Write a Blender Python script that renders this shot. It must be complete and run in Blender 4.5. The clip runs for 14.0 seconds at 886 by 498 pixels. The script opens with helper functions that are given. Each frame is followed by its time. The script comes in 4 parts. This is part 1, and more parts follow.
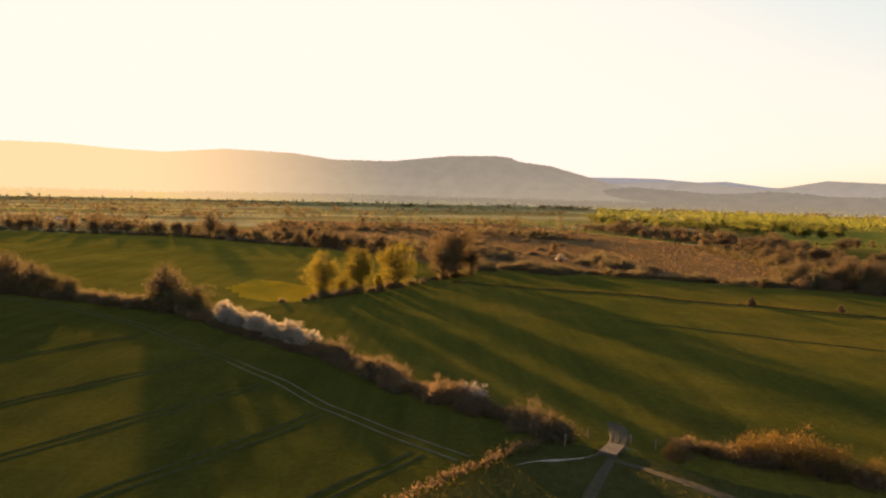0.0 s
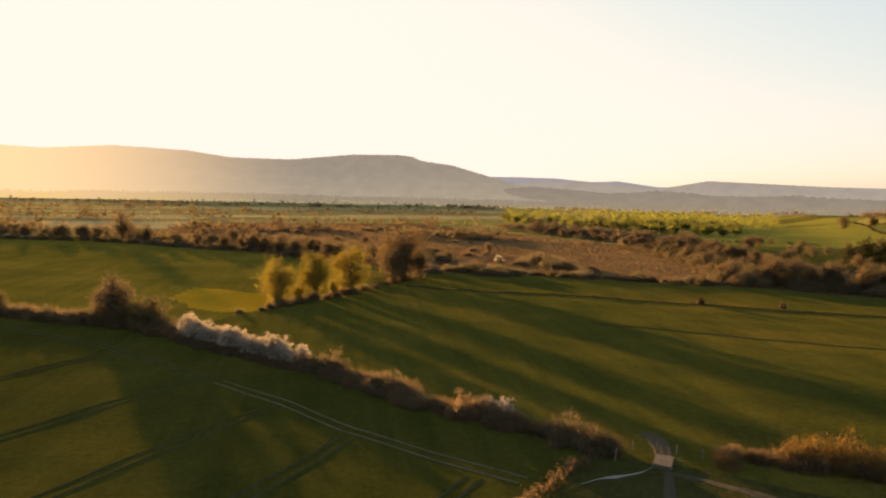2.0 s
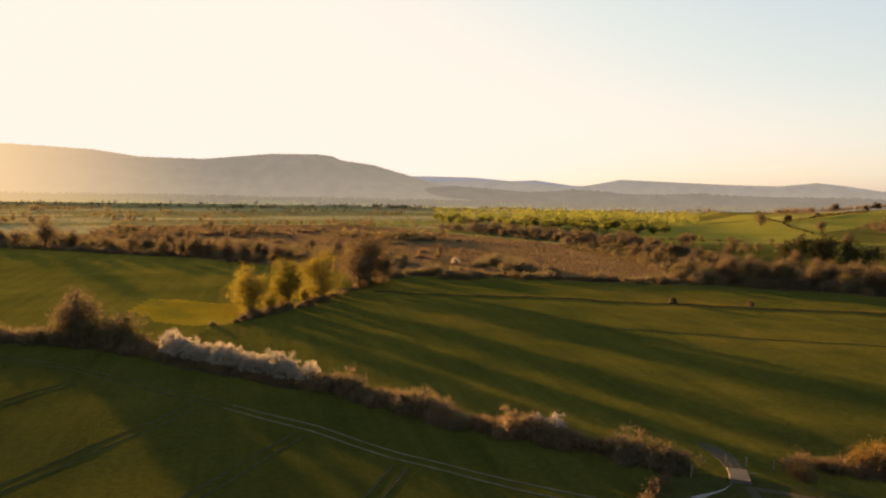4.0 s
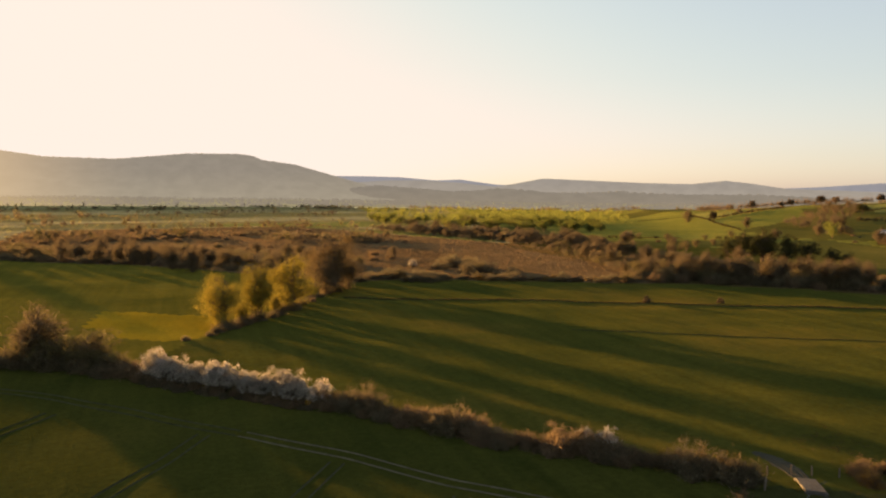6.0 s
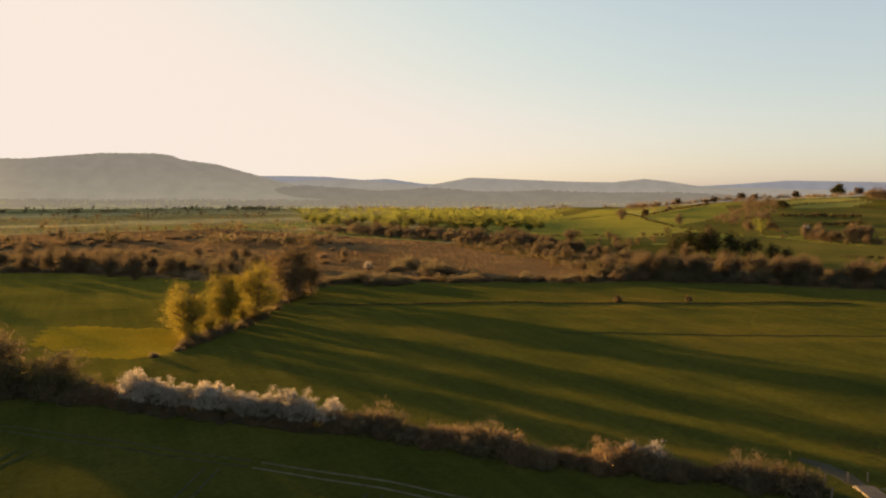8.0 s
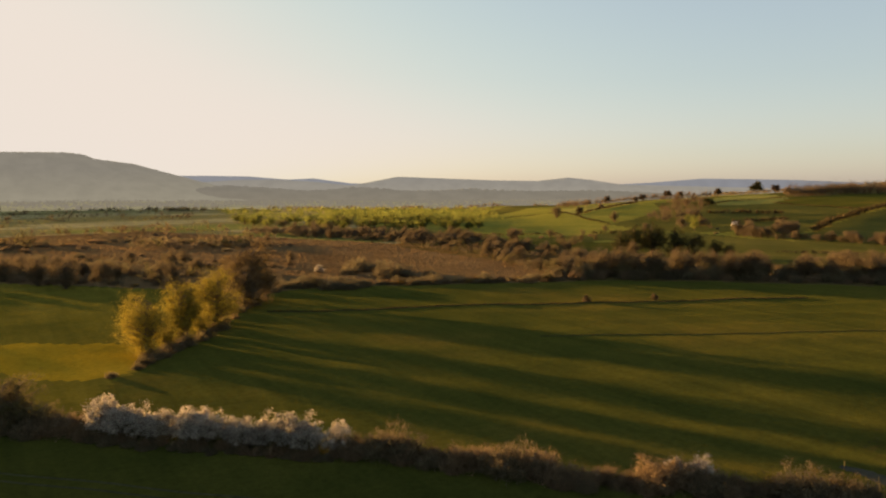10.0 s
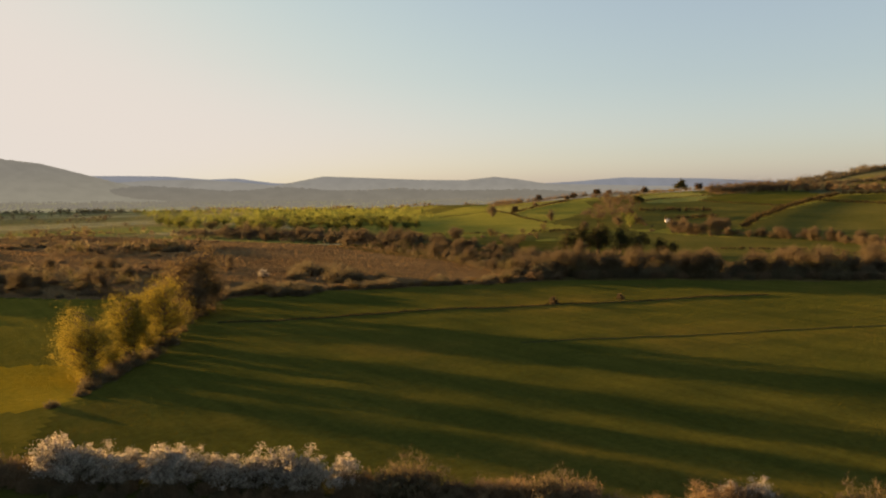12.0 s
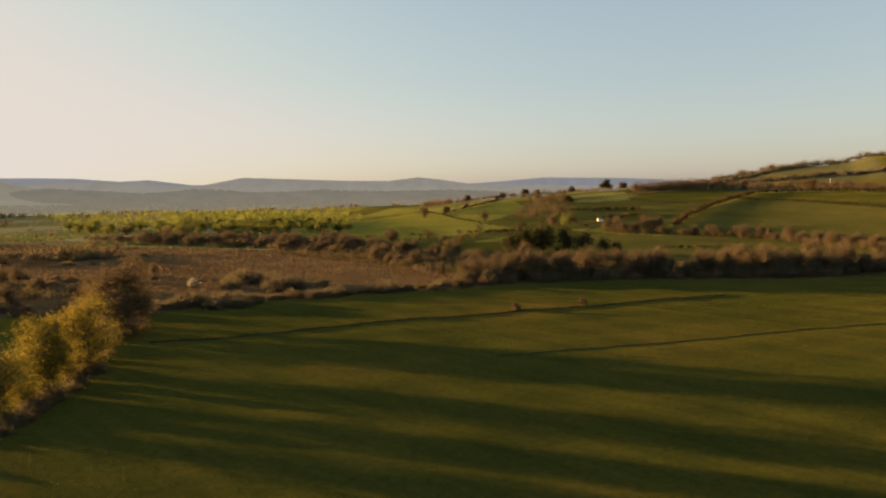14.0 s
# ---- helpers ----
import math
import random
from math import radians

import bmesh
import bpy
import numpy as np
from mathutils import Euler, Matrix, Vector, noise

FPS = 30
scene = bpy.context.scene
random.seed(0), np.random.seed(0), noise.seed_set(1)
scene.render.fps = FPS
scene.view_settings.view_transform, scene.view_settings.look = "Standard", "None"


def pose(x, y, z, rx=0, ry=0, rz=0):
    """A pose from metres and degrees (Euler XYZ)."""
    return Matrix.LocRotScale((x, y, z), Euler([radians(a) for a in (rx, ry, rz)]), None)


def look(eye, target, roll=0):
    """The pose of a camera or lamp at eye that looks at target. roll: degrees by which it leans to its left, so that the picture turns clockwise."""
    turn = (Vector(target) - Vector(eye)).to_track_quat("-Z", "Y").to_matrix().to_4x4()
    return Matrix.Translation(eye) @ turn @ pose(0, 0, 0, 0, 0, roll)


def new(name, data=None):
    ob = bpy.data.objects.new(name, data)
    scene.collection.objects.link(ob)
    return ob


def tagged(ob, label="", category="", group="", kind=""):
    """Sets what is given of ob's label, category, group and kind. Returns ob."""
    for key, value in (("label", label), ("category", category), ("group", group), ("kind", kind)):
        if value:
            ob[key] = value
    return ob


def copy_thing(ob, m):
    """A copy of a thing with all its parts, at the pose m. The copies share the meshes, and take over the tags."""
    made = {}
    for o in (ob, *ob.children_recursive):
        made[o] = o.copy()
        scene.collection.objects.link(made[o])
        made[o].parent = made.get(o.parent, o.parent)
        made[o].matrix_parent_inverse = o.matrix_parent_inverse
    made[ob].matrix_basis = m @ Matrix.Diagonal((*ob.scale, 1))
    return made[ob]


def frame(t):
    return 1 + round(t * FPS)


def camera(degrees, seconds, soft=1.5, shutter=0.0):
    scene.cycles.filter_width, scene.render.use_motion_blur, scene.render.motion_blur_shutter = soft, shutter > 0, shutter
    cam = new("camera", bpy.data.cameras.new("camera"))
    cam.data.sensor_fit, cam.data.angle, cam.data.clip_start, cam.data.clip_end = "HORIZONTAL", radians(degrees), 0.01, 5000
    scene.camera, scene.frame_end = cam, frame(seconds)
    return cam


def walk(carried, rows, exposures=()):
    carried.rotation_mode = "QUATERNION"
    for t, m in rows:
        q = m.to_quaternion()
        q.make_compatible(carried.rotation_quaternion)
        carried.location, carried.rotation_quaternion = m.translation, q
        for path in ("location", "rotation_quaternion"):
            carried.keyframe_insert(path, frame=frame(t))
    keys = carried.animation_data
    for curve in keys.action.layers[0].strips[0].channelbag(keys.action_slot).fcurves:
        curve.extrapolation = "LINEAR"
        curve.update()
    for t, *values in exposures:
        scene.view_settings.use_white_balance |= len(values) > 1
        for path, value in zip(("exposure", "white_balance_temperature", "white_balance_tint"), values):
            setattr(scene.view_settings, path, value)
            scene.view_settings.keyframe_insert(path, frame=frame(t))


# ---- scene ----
# ---- camera and its flight ----
cam = camera(65.3, 14.0, soft=2.1)
walk(cam, [
    (0.0, pose(0.00, -0.00, 30.00, 85.311, -1.480, 0.120)),
    (0.5, pose(-4.26, 0.83, 30.24, 85.339, -1.531, -2.268)),
    (1.0, pose(-8.50, 2.09, 30.43, 85.368, -1.546, -4.383)),
    (1.5, pose(-12.67, 3.71, 30.59, 85.398, -1.533, -6.315)),
    (2.0, pose(-16.75, 5.60, 30.72, 85.428, -1.494, -8.128)),
    (2.5, pose(-20.72, 7.72, 30.84, 85.457, -1.435, -9.866)),
    (3.0, pose(-24.55, 10.02, 30.94, 85.484, -1.359, -11.557)),
    (3.5, pose(-28.22, 12.44, 31.04, 85.509, -1.270, -13.217)),
    (4.0, pose(-31.73, 14.97, 31.13, 85.531, -1.171, -14.856)),
    (4.5, pose(-35.06, 17.58, 31.21, 85.550, -1.066, -16.476)),
    (5.0, pose(-38.21, 20.24, 31.30, 85.566, -0.956, -18.078)),
    (5.5, pose(-41.17, 22.96, 31.38, 85.578, -0.845, -19.662)),
    (6.0, pose(-43.94, 25.72, 31.45, 85.586, -0.734, -21.229)),
    (6.5, pose(-46.51, 28.52, 31.52, 85.591, -0.624, -22.778)),
    (7.0, pose(-48.89, 31.37, 31.59, 85.591, -0.517, -24.314)),
    (7.5, pose(-51.08, 34.27, 31.64, 85.588, -0.414, -25.839)),
    (8.0, pose(-53.07, 37.23, 31.68, 85.582, -0.316, -27.359)),
    (8.5, pose(-54.86, 40.26, 31.71, 85.573, -0.222, -28.878)),
    (9.0, pose(-56.46, 43.38, 31.73, 85.561, -0.133, -30.399)),
    (9.5, pose(-57.84, 46.59, 31.73, 85.547, -0.048, -31.925)),
    (10.0, pose(-59.01, 49.90, 31.73, 85.532, 0.033, -33.456)),
    (10.5, pose(-59.96, 53.33, 31.71, 85.516, 0.113, -34.991)),
    (11.0, pose(-60.68, 56.88, 31.68, 85.501, 0.191, -36.526)),
    (11.5, pose(-61.14, 60.56, 31.65, 85.486, 0.270, -38.058)),
    (12.0, pose(-61.33, 64.37, 31.63, 85.473, 0.352, -39.586)),
    (12.5, pose(-61.22, 68.30, 31.61, 85.464, 0.440, -41.115)),
    (13.0, pose(-60.78, 72.35, 31.62, 85.459, 0.536, -42.660)),
    (13.5, pose(-59.98, 76.51, 31.66, 85.459, 0.643, -44.257)),
    (14.0, pose(-58.76, 80.74, 31.75, 85.467, 0.765, -45.965)),
], exposures=[(0.0, 2.92, 7450, 20), (3.0, 2.88, 7400, 19), (6.0, 2.76, 7250, 16), (8.0, 2.64, 7150, 14), (10.5, 2.5, 6950, 11), (14.0, 2.42, 6800, 11)])

# ---- world, sun ----
SUN_AZ, SUN_EL = -22.5, 4.2          # degrees from +y to the right, above the horizon
SKY_MOST = (2.76, 2.56, 2.4)
world = bpy.data.worlds.new("evening_sky")
scene.world = world
world.use_nodes = True
wn = world.node_tree
wn.nodes.clear()
sky = wn.nodes.new("ShaderNodeTexSky")
sky.sky_type = "NISHITA"
sky.sun_disc = False
sky.sun_elevation = radians(SUN_EL)
sky.sun_rotation = radians(SUN_AZ)
sky.altitude = 50
sky.air_density, sky.dust_density, sky.ozone_density = 1.0, 1.1, 1.8
back = wn.nodes.new("ShaderNodeBackground")
back.inputs["Strength"].default_value = 0.052
wout = wn.nodes.new("ShaderNodeOutputWorld")
soften = wn.nodes.new("ShaderNodeHueSaturation")
soften.inputs["Saturation"].default_value = 0.74
wn.links.new(sky.outputs[0], soften.inputs["Color"])
veil = wn.nodes.new("ShaderNodeMix")          # thin high haze that evens the whole sky
veil.data_type, veil.blend_type = "RGBA", "ADD"
veil.inputs[0].default_value = 1.0
veil.inputs[7].default_value = (0.44, 0.515, 0.74, 1)
wn.links.new(soften.outputs[0], veil.inputs[6])
split = wn.nodes.new("ShaderNodeSeparateColor")
join = wn.nodes.new("ShaderNodeCombineColor")
wn.links.new(veil.outputs[2], split.inputs[0])
for k, most in enumerate(SKY_MOST):           # the thick evening haze evens out the brightest part of the sky round the sun
    last = split.outputs[k]
    for op, value in (("DIVIDE", most), ("POWER", 8.0), ("ADD", 1.0), ("POWER", 0.125)):
        step = wn.nodes.new("ShaderNodeMath")
        step.operation = op
        wn.links.new(last, step.inputs[0])
        step.inputs[1].default_value = value
        last = step.outputs[0]
    share = wn.nodes.new("ShaderNodeMath")
    share.operation = "DIVIDE"
    wn.links.new(split.outputs[k], share.inputs[0])
    wn.links.new(last, share.inputs[1])
    wn.links.new(share.outputs[0], join.inputs[k])
wn.links.new(join.outputs[0], back.inputs["Color"])
wn.links.new(back.outputs[0], wout.inputs["Surface"])
sun = new("sun", bpy.data.lights.new("sun", "SUN"))
sun.data.energy, sun.data.angle, sun.data.color = 6.2, radians(0.8), (1.0, 0.57, 0.21)
away = Vector((math.sin(radians(SUN_AZ)) * math.cos(radians(SUN_EL)), math.cos(radians(SUN_AZ)) * math.cos(radians(SUN_EL)), math.sin(radians(SUN_EL))))
sun.matrix_world = look(away * 800, (0, 0, 0))


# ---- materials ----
HILL_GLOW = 0.115          # emission strength of the haze painted onto the far land


def nodes_of(name):
    mat = bpy.data.materials.new(name)
    mat.use_nodes = True
    nt = mat.node_tree
    nt.nodes.clear()
    out = nt.nodes.new("ShaderNodeOutputMaterial")
    return mat, nt, out


def node(nt, kind, **sets):
    n = nt.nodes.new(kind)
    for key, value in sets.items():
        n.inputs[key].default_value = value
    return n


def ramp(nt, fac, stops):
    r = nt.nodes.new("ShaderNodeValToRGB")
    while len(r.color_ramp.elements) < len(stops):
        r.color_ramp.elements.new(0.5)
    for e, (at, col) in zip(r.color_ramp.elements, stops):
        e.position, e.color = at, (*col, 1)
    nt.links.new(fac, r.inputs["Fac"])
    return r.outputs["Color"]


def mixed(nt, fac, a, b, mode="MIX"):
    m = nt.nodes.new("ShaderNodeMix")
    m.data_type, m.blend_type = "RGBA", mode
    for sock, v in ((m.inputs[0], fac), (m.inputs[6], a), (m.inputs[7], b)):
        if isinstance(v, (int, float)):
            sock.default_value = v
        elif isinstance(v, tuple):
            sock.default_value = (*v, 1)
        else:
            nt.links.new(v, sock)
    return m.outputs[2]


def noise_at(nt, scale, detail=4, rough=0.6, stretch=None, turn=0):
    g = nt.nodes.new("ShaderNodeNewGeometry")
    mp = nt.nodes.new("ShaderNodeMapping")
    mp.inputs["Rotation"].default_value = (0, 0, radians(turn))
    mp.inputs["Scale"].default_value = stretch or (1, 1, 1)
    n = node(nt, "ShaderNodeTexNoise", Scale=scale, Detail=detail, Roughness=rough)
    nt.links.new(g.outputs["Position"], mp.inputs["Vector"])
    nt.links.new(mp.outputs[0], n.inputs["Vector"])
    return n.outputs["Fac"]


def turf(name, dark, mid, light, rows_turn=None, tuft=0.9, relief=0.35, patch=0.03):
    """Grass or crop seen from the air: patches, mowing or drilling rows, tufts and blade relief."""
    mat, nt, out = nodes_of(name)
    big = noise_at(nt, patch, 5, 0.65)
    col = ramp(nt, big, [(0.3, dark), (0.52, mid), (0.72, light)])
    fine = noise_at(nt, tuft, 6, 0.75)
    col = mixed(nt, 0.75, col, ramp(nt, fine, [(0.3, (0.62, 0.66, 0.58)), (0.52, (0.95, 0.95, 0.95)), (0.75, (1.3, 1.25, 1.15))]), "MULTIPLY")
    if rows_turn is not None:
        row = noise_at(nt, 0.25, 3, 0.6, (1.0, 0.03, 1.0), rows_turn)
        col = mixed(nt, 0.55, col, ramp(nt, row, [(0.35, (0.7, 0.74, 0.7)), (0.6, (1.12, 1.08, 1.0))]), "MULTIPLY")
    bsdf = node(nt, "ShaderNodeBsdfDiffuse", Roughness=0.6)
    nt.links.new(col, bsdf.inputs["Color"])
    bump = node(nt, "ShaderNodeBump", Strength=1.0, Distance=relief)
    blade = noise_at(nt, 7.0, 6, 0.75)
    nt.links.new(blade, bump.inputs["Height"])
    nt.links.new(bump.outputs[0], bsdf.inputs["Normal"])
    nt.links.new(bsdf.outputs[0], out.inputs["Surface"])
    return mat


def leafy(name, dark, light, through_light=0.45):
    """Leaves, blossom or fine twigs: matt, letting the low sun through."""
    mat, nt, out = nodes_of(name)
    g = nt.nodes.new("ShaderNodeNewGeometry")
    o = nt.nodes.new("ShaderNodeObjectInfo")
    col = ramp(nt, g.outputs["Random Per Island"], [(0.0, dark), (1.0, light)])
    col = mixed(nt, 0.6, col, ramp(nt, o.outputs["Random"], [(0.0, (0.6, 0.6, 0.6)), (0.5, (1.0, 0.95, 0.9)), (1.0, (1.25, 1.2, 1.2))]), "MULTIPLY")
    d = nt.nodes.new("ShaderNodeBsdfDiffuse")
    tr = nt.nodes.new("ShaderNodeBsdfTranslucent")
    mx = nt.nodes.new("ShaderNodeMixShader")
    mx.inputs[0].default_value = through_light
    nt.links.new(col, d.inputs["Color"])
    nt.links.new(col, tr.inputs["Color"])
    nt.links.new(d.outputs[0], mx.inputs[1])
    nt.links.new(tr.outputs[0], mx.inputs[2])
    nt.links.new(mx.outputs[0], out.inputs["Surface"])
    return mat


def plain(name, dark, light, scale=3.0, roughness=0.85, relief=0.05):
    mat, nt, out = nodes_of(name)
    n = noise_at(nt, scale, 6, 0.7)
    w = noise_at(nt, scale * 0.13, 3, 0.6)
    col = mixed(nt, 0.5, ramp(nt, n, [(0.3, dark), (0.7, light)]), ramp(nt, w, [(0.3, (0.6, 0.6, 0.6)), (0.7, (1.15, 1.15, 1.15))]), "MULTIPLY")
    bsdf = node(nt, "ShaderNodeBsdfPrincipled", Roughness=roughness)
    bsdf.inputs["Specular IOR Level"].default_value = 0.1
    bump = node(nt, "ShaderNodeBump", Strength=0.7, Distance=relief)
    nt.links.new(n, bump.inputs["Height"])
    nt.links.new(bump.outputs[0], bsdf.inputs["Normal"])
    nt.links.new(col, bsdf.inputs["Base Color"])
    nt.links.new(bsdf.outputs[0], out.inputs["Surface"])
    return mat


def distance_hills(name, low, high, sun_glow_tint, strips=None):
    """A far backdrop of hills: evening haze painted in as emission, with a warmer glow painted on the sun's side."""
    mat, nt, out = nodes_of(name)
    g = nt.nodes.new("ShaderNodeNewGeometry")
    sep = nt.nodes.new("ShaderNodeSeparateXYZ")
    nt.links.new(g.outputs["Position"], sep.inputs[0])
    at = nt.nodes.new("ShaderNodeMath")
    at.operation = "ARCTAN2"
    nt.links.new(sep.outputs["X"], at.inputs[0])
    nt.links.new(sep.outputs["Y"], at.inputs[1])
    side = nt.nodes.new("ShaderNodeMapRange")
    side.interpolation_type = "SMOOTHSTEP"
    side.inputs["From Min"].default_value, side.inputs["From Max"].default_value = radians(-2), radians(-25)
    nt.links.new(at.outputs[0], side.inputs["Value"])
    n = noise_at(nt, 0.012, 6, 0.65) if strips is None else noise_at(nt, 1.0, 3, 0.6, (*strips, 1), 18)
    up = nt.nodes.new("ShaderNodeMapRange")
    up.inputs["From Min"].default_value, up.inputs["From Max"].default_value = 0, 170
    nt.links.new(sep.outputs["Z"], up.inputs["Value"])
    # painted haze: blends from the low tint to the high one by height
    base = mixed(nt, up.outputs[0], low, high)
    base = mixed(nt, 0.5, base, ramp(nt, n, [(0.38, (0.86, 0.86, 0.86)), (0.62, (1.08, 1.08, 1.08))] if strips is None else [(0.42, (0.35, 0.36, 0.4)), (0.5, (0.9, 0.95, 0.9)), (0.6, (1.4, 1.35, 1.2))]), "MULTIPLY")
    # painted sun glow: the tint takes over towards the sun's azimuth
    col = mixed(nt, side.outputs[0], base, sun_glow_tint)
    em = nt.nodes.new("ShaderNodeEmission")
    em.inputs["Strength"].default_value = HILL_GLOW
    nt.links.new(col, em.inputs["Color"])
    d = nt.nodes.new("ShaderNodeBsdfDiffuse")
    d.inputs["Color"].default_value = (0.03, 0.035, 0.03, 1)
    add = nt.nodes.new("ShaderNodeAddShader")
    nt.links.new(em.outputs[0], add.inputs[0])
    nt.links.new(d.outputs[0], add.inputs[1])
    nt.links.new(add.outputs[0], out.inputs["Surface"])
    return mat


M = {
    "pasture": turf("pasture_grass", (0.046, 0.057, 0.012), (0.075, 0.076, 0.0155), (0.13, 0.10, 0.021), 23, 0.8, 0.15, 0.016),
    "crop": turf("young_crop", (0.034, 0.043, 0.0095), (0.054, 0.058, 0.0125), (0.076, 0.073, 0.016), 34, 1.1, 0.15, 0.03),
    "meadow": turf("meadow_grass", (0.085, 0.083, 0.015), (0.12, 0.109, 0.019), (0.165, 0.136, 0.024), 40, 0.8, 0.15),
    # yellowish meadow patch, with low sunlight partly put into its colour
    "yellow": turf("sunlit_yellow_grass", (0.20, 0.15, 0.014), (0.25, 0.182, 0.017), (0.29, 0.21, 0.021), None, 0.9, 0.15),
    "marsh": turf("dead_rushes", (0.10, 0.068, 0.035), (0.14, 0.096, 0.048), (0.185, 0.13, 0.065), 60, 0.35, 0.3, 0.02),
    "bright": turf("bright_pasture", (0.125, 0.135, 0.029), (0.16, 0.165, 0.035), (0.20, 0.195, 0.044), 30, 0.4, 0.15, 0.012),
    # dull and straw: dry field colours, paled further to stand in for haze
    "dull": turf("dull_pasture_hazed", (0.155, 0.145, 0.065), (0.205, 0.185, 0.083), (0.26, 0.23, 0.10), 10, 0.4, 0.15, 0.012),
    "straw": turf("pale_dry_field_hazed", (0.26, 0.225, 0.115), (0.34, 0.295, 0.15), (0.42, 0.365, 0.19), 10, 0.4, 0.15, 0.012),
    "hillside": turf("grazed_hillside", (0.066, 0.070, 0.019), (0.086, 0.086, 0.023), (0.112, 0.106, 0.03), 20, 0.4, 0.15, 0.01),
    "lush": turf("lush_far_pasture", (0.14, 0.155, 0.045), (0.18, 0.19, 0.054), (0.23, 0.225, 0.066), 30, 0.4, 0.15, 0.012),
    "down": turf("grey_green_down", (0.058, 0.064, 0.034), (0.08, 0.084, 0.043), (0.105, 0.105, 0.055), 20, 0.2, 0.15, 0.006),
    "rough": turf("rough_scrub_floor", (0.07, 0.06, 0.022), (0.11, 0.088, 0.034), (0.15, 0.115, 0.05), None, 0.5, 0.9, 0.03),
    "yard": turf("worn_yard_grass", (0.04, 0.05, 0.015), (0.06, 0.065, 0.022), (0.085, 0.078, 0.032), None, 0.7, 0.35, 0.06),
    "track": plain("stony_mud_track", (0.035, 0.034, 0.02), (0.065, 0.058, 0.038), 1.6, 0.9, 0.06),
}
# farthest ground, glowing with painted haze in strips
M["far_vale"] = distance_hills("far_vale_painted_haze", (0.42, 0.37, 0.22), (0.42, 0.37, 0.22), (1.0, 0.72, 0.3), (0.003, 0.016))
SLOTS = list(M)
bark = plain("grey_brown_bark", (0.05, 0.038, 0.026), (0.12, 0.09, 0.065), 6, 0.9, 0.05)
L = {
    "willow": leafy("yellow_green_willow_leaves", (0.128, 0.114, 0.021), (0.257, 0.214, 0.043), 0.3),
    "coppice": leafy("fresh_green_leaves", (0.092, 0.112, 0.030), (0.160, 0.180, 0.048), 0.5),
    "brown": leafy("bare_brown_twigs", (0.062, 0.050, 0.031), (0.131, 0.107, 0.066), 0.34),
    "red": leafy("reddish_bramble_twigs", (0.088, 0.065, 0.039), (0.176, 0.130, 0.078), 0.34),
    "grey": leafy("grey_olive_twigs", (0.075, 0.067, 0.041), (0.157, 0.141, 0.084), 0.34),
    "gold": leafy("golden_catkin_twigs", (0.091, 0.063, 0.020), (0.182, 0.124, 0.039), 0.35),
    "white": leafy("white_blackthorn_blossom", (0.12, 0.11, 0.09), (0.46, 0.44, 0.38), 0.4),
    "dark": leafy("dark_evergreen_leaves", (0.022, 0.026, 0.012), (0.06, 0.06, 0.025), 0.25),
    "umber": leafy("dark_umber_twigs", (0.063, 0.054, 0.034), (0.135, 0.113, 0.072), 0.34),
    "olive": leafy("dull_olive_leaves", (0.073, 0.066, 0.030), (0.148, 0.131, 0.059), 0.34),
    "thorn": leafy("pale_brown_thorn_twigs", (0.098, 0.074, 0.045), (0.197, 0.151, 0.092), 0.34),
    "hillwood": leafy("dark_reddish_brown_twigs", (0.046, 0.034, 0.02), (0.10, 0.075, 0.044), 0.1),
    "alder": leafy("brown_catkin_twigs", (0.090, 0.067, 0.033), (0.185, 0.139, 0.069), 0.34),
    "dusk": leafy("grey_brown_twigs", (0.075, 0.060, 0.041), (0.155, 0.125, 0.084), 0.34),
    "hedge": leafy("close_dark_hedge_leaves", (0.032, 0.027, 0.015), (0.075, 0.062, 0.032), 0.2),
    # twigs greyed: distance haze put into the leaf colour
    "crest": leafy("crest_wood_haze_tint", (0.05, 0.048, 0.034), (0.098, 0.09, 0.064), 0.1),
    "pasture": leafy("pasture_blades", (0.054, 0.053, 0.010), (0.073, 0.067, 0.014), 0.4),
    "crop": leafy("crop_blades", (0.044, 0.048, 0.009), (0.057, 0.058, 0.011), 0.3),
    "field": leafy("far_field_tufts", (0.132, 0.132, 0.043), (0.210, 0.194, 0.064), 0.4),
    "meadow": leafy("meadow_blades", (0.088, 0.088, 0.013), (0.120, 0.112, 0.018), 0.3),
    "rush": leafy("dead_rush_blades", (0.096, 0.065, 0.032), (0.150, 0.105, 0.055), 0.4),
}


# ---- shape of the land ----
def smooth(a, b, v):
    s = np.clip((v - a) / (b - a), 0, 1)
    return s * s * (3 - 2 * s)


def land(x, y):
    """Height of the ground: a flat vale with slight swells, rising to a hill on the east."""
    x, y = np.asarray(x, float), np.asarray(y, float)
    r, az = np.hypot(x, y), np.degrees(np.arctan2(x, y))
    s = 0.966 * x + 0.259 * y
    rise = np.minimum(0.062 * np.clip(s - 440, 0, 620) * smooth(30, 42, az), np.interp(az, [34, 41, 46.6, 53.5, 58], [11, 15, 25, 31, 38.4]))
    rise = rise * (1 - smooth(950, 1350, s) * (1 - smooth(46, 53, az)))
    amp = np.interp(az, [58, 63, 67.4, 70, 72.4, 73.8, 76.4, 85, 100, 120], [0, 8, 31, 37, 41, 53, 54, 60, 50, 0])
    hill = amp * smooth(950, 1500, r) * (1 - 0.6 * smooth(1600, 2600, r))
    swell = 0.16 * np.sin(x * 0.11 + 1.3 * np.sin(y * 0.05)) * np.sin(y * 0.083 + 0.7) + 0.10 * np.sin(x * 0.31 + y * 0.17) * np.sin(y * 0.23 - x * 0.12 + 2)
    return rise + hill + swell * smooth(20, 60, r)


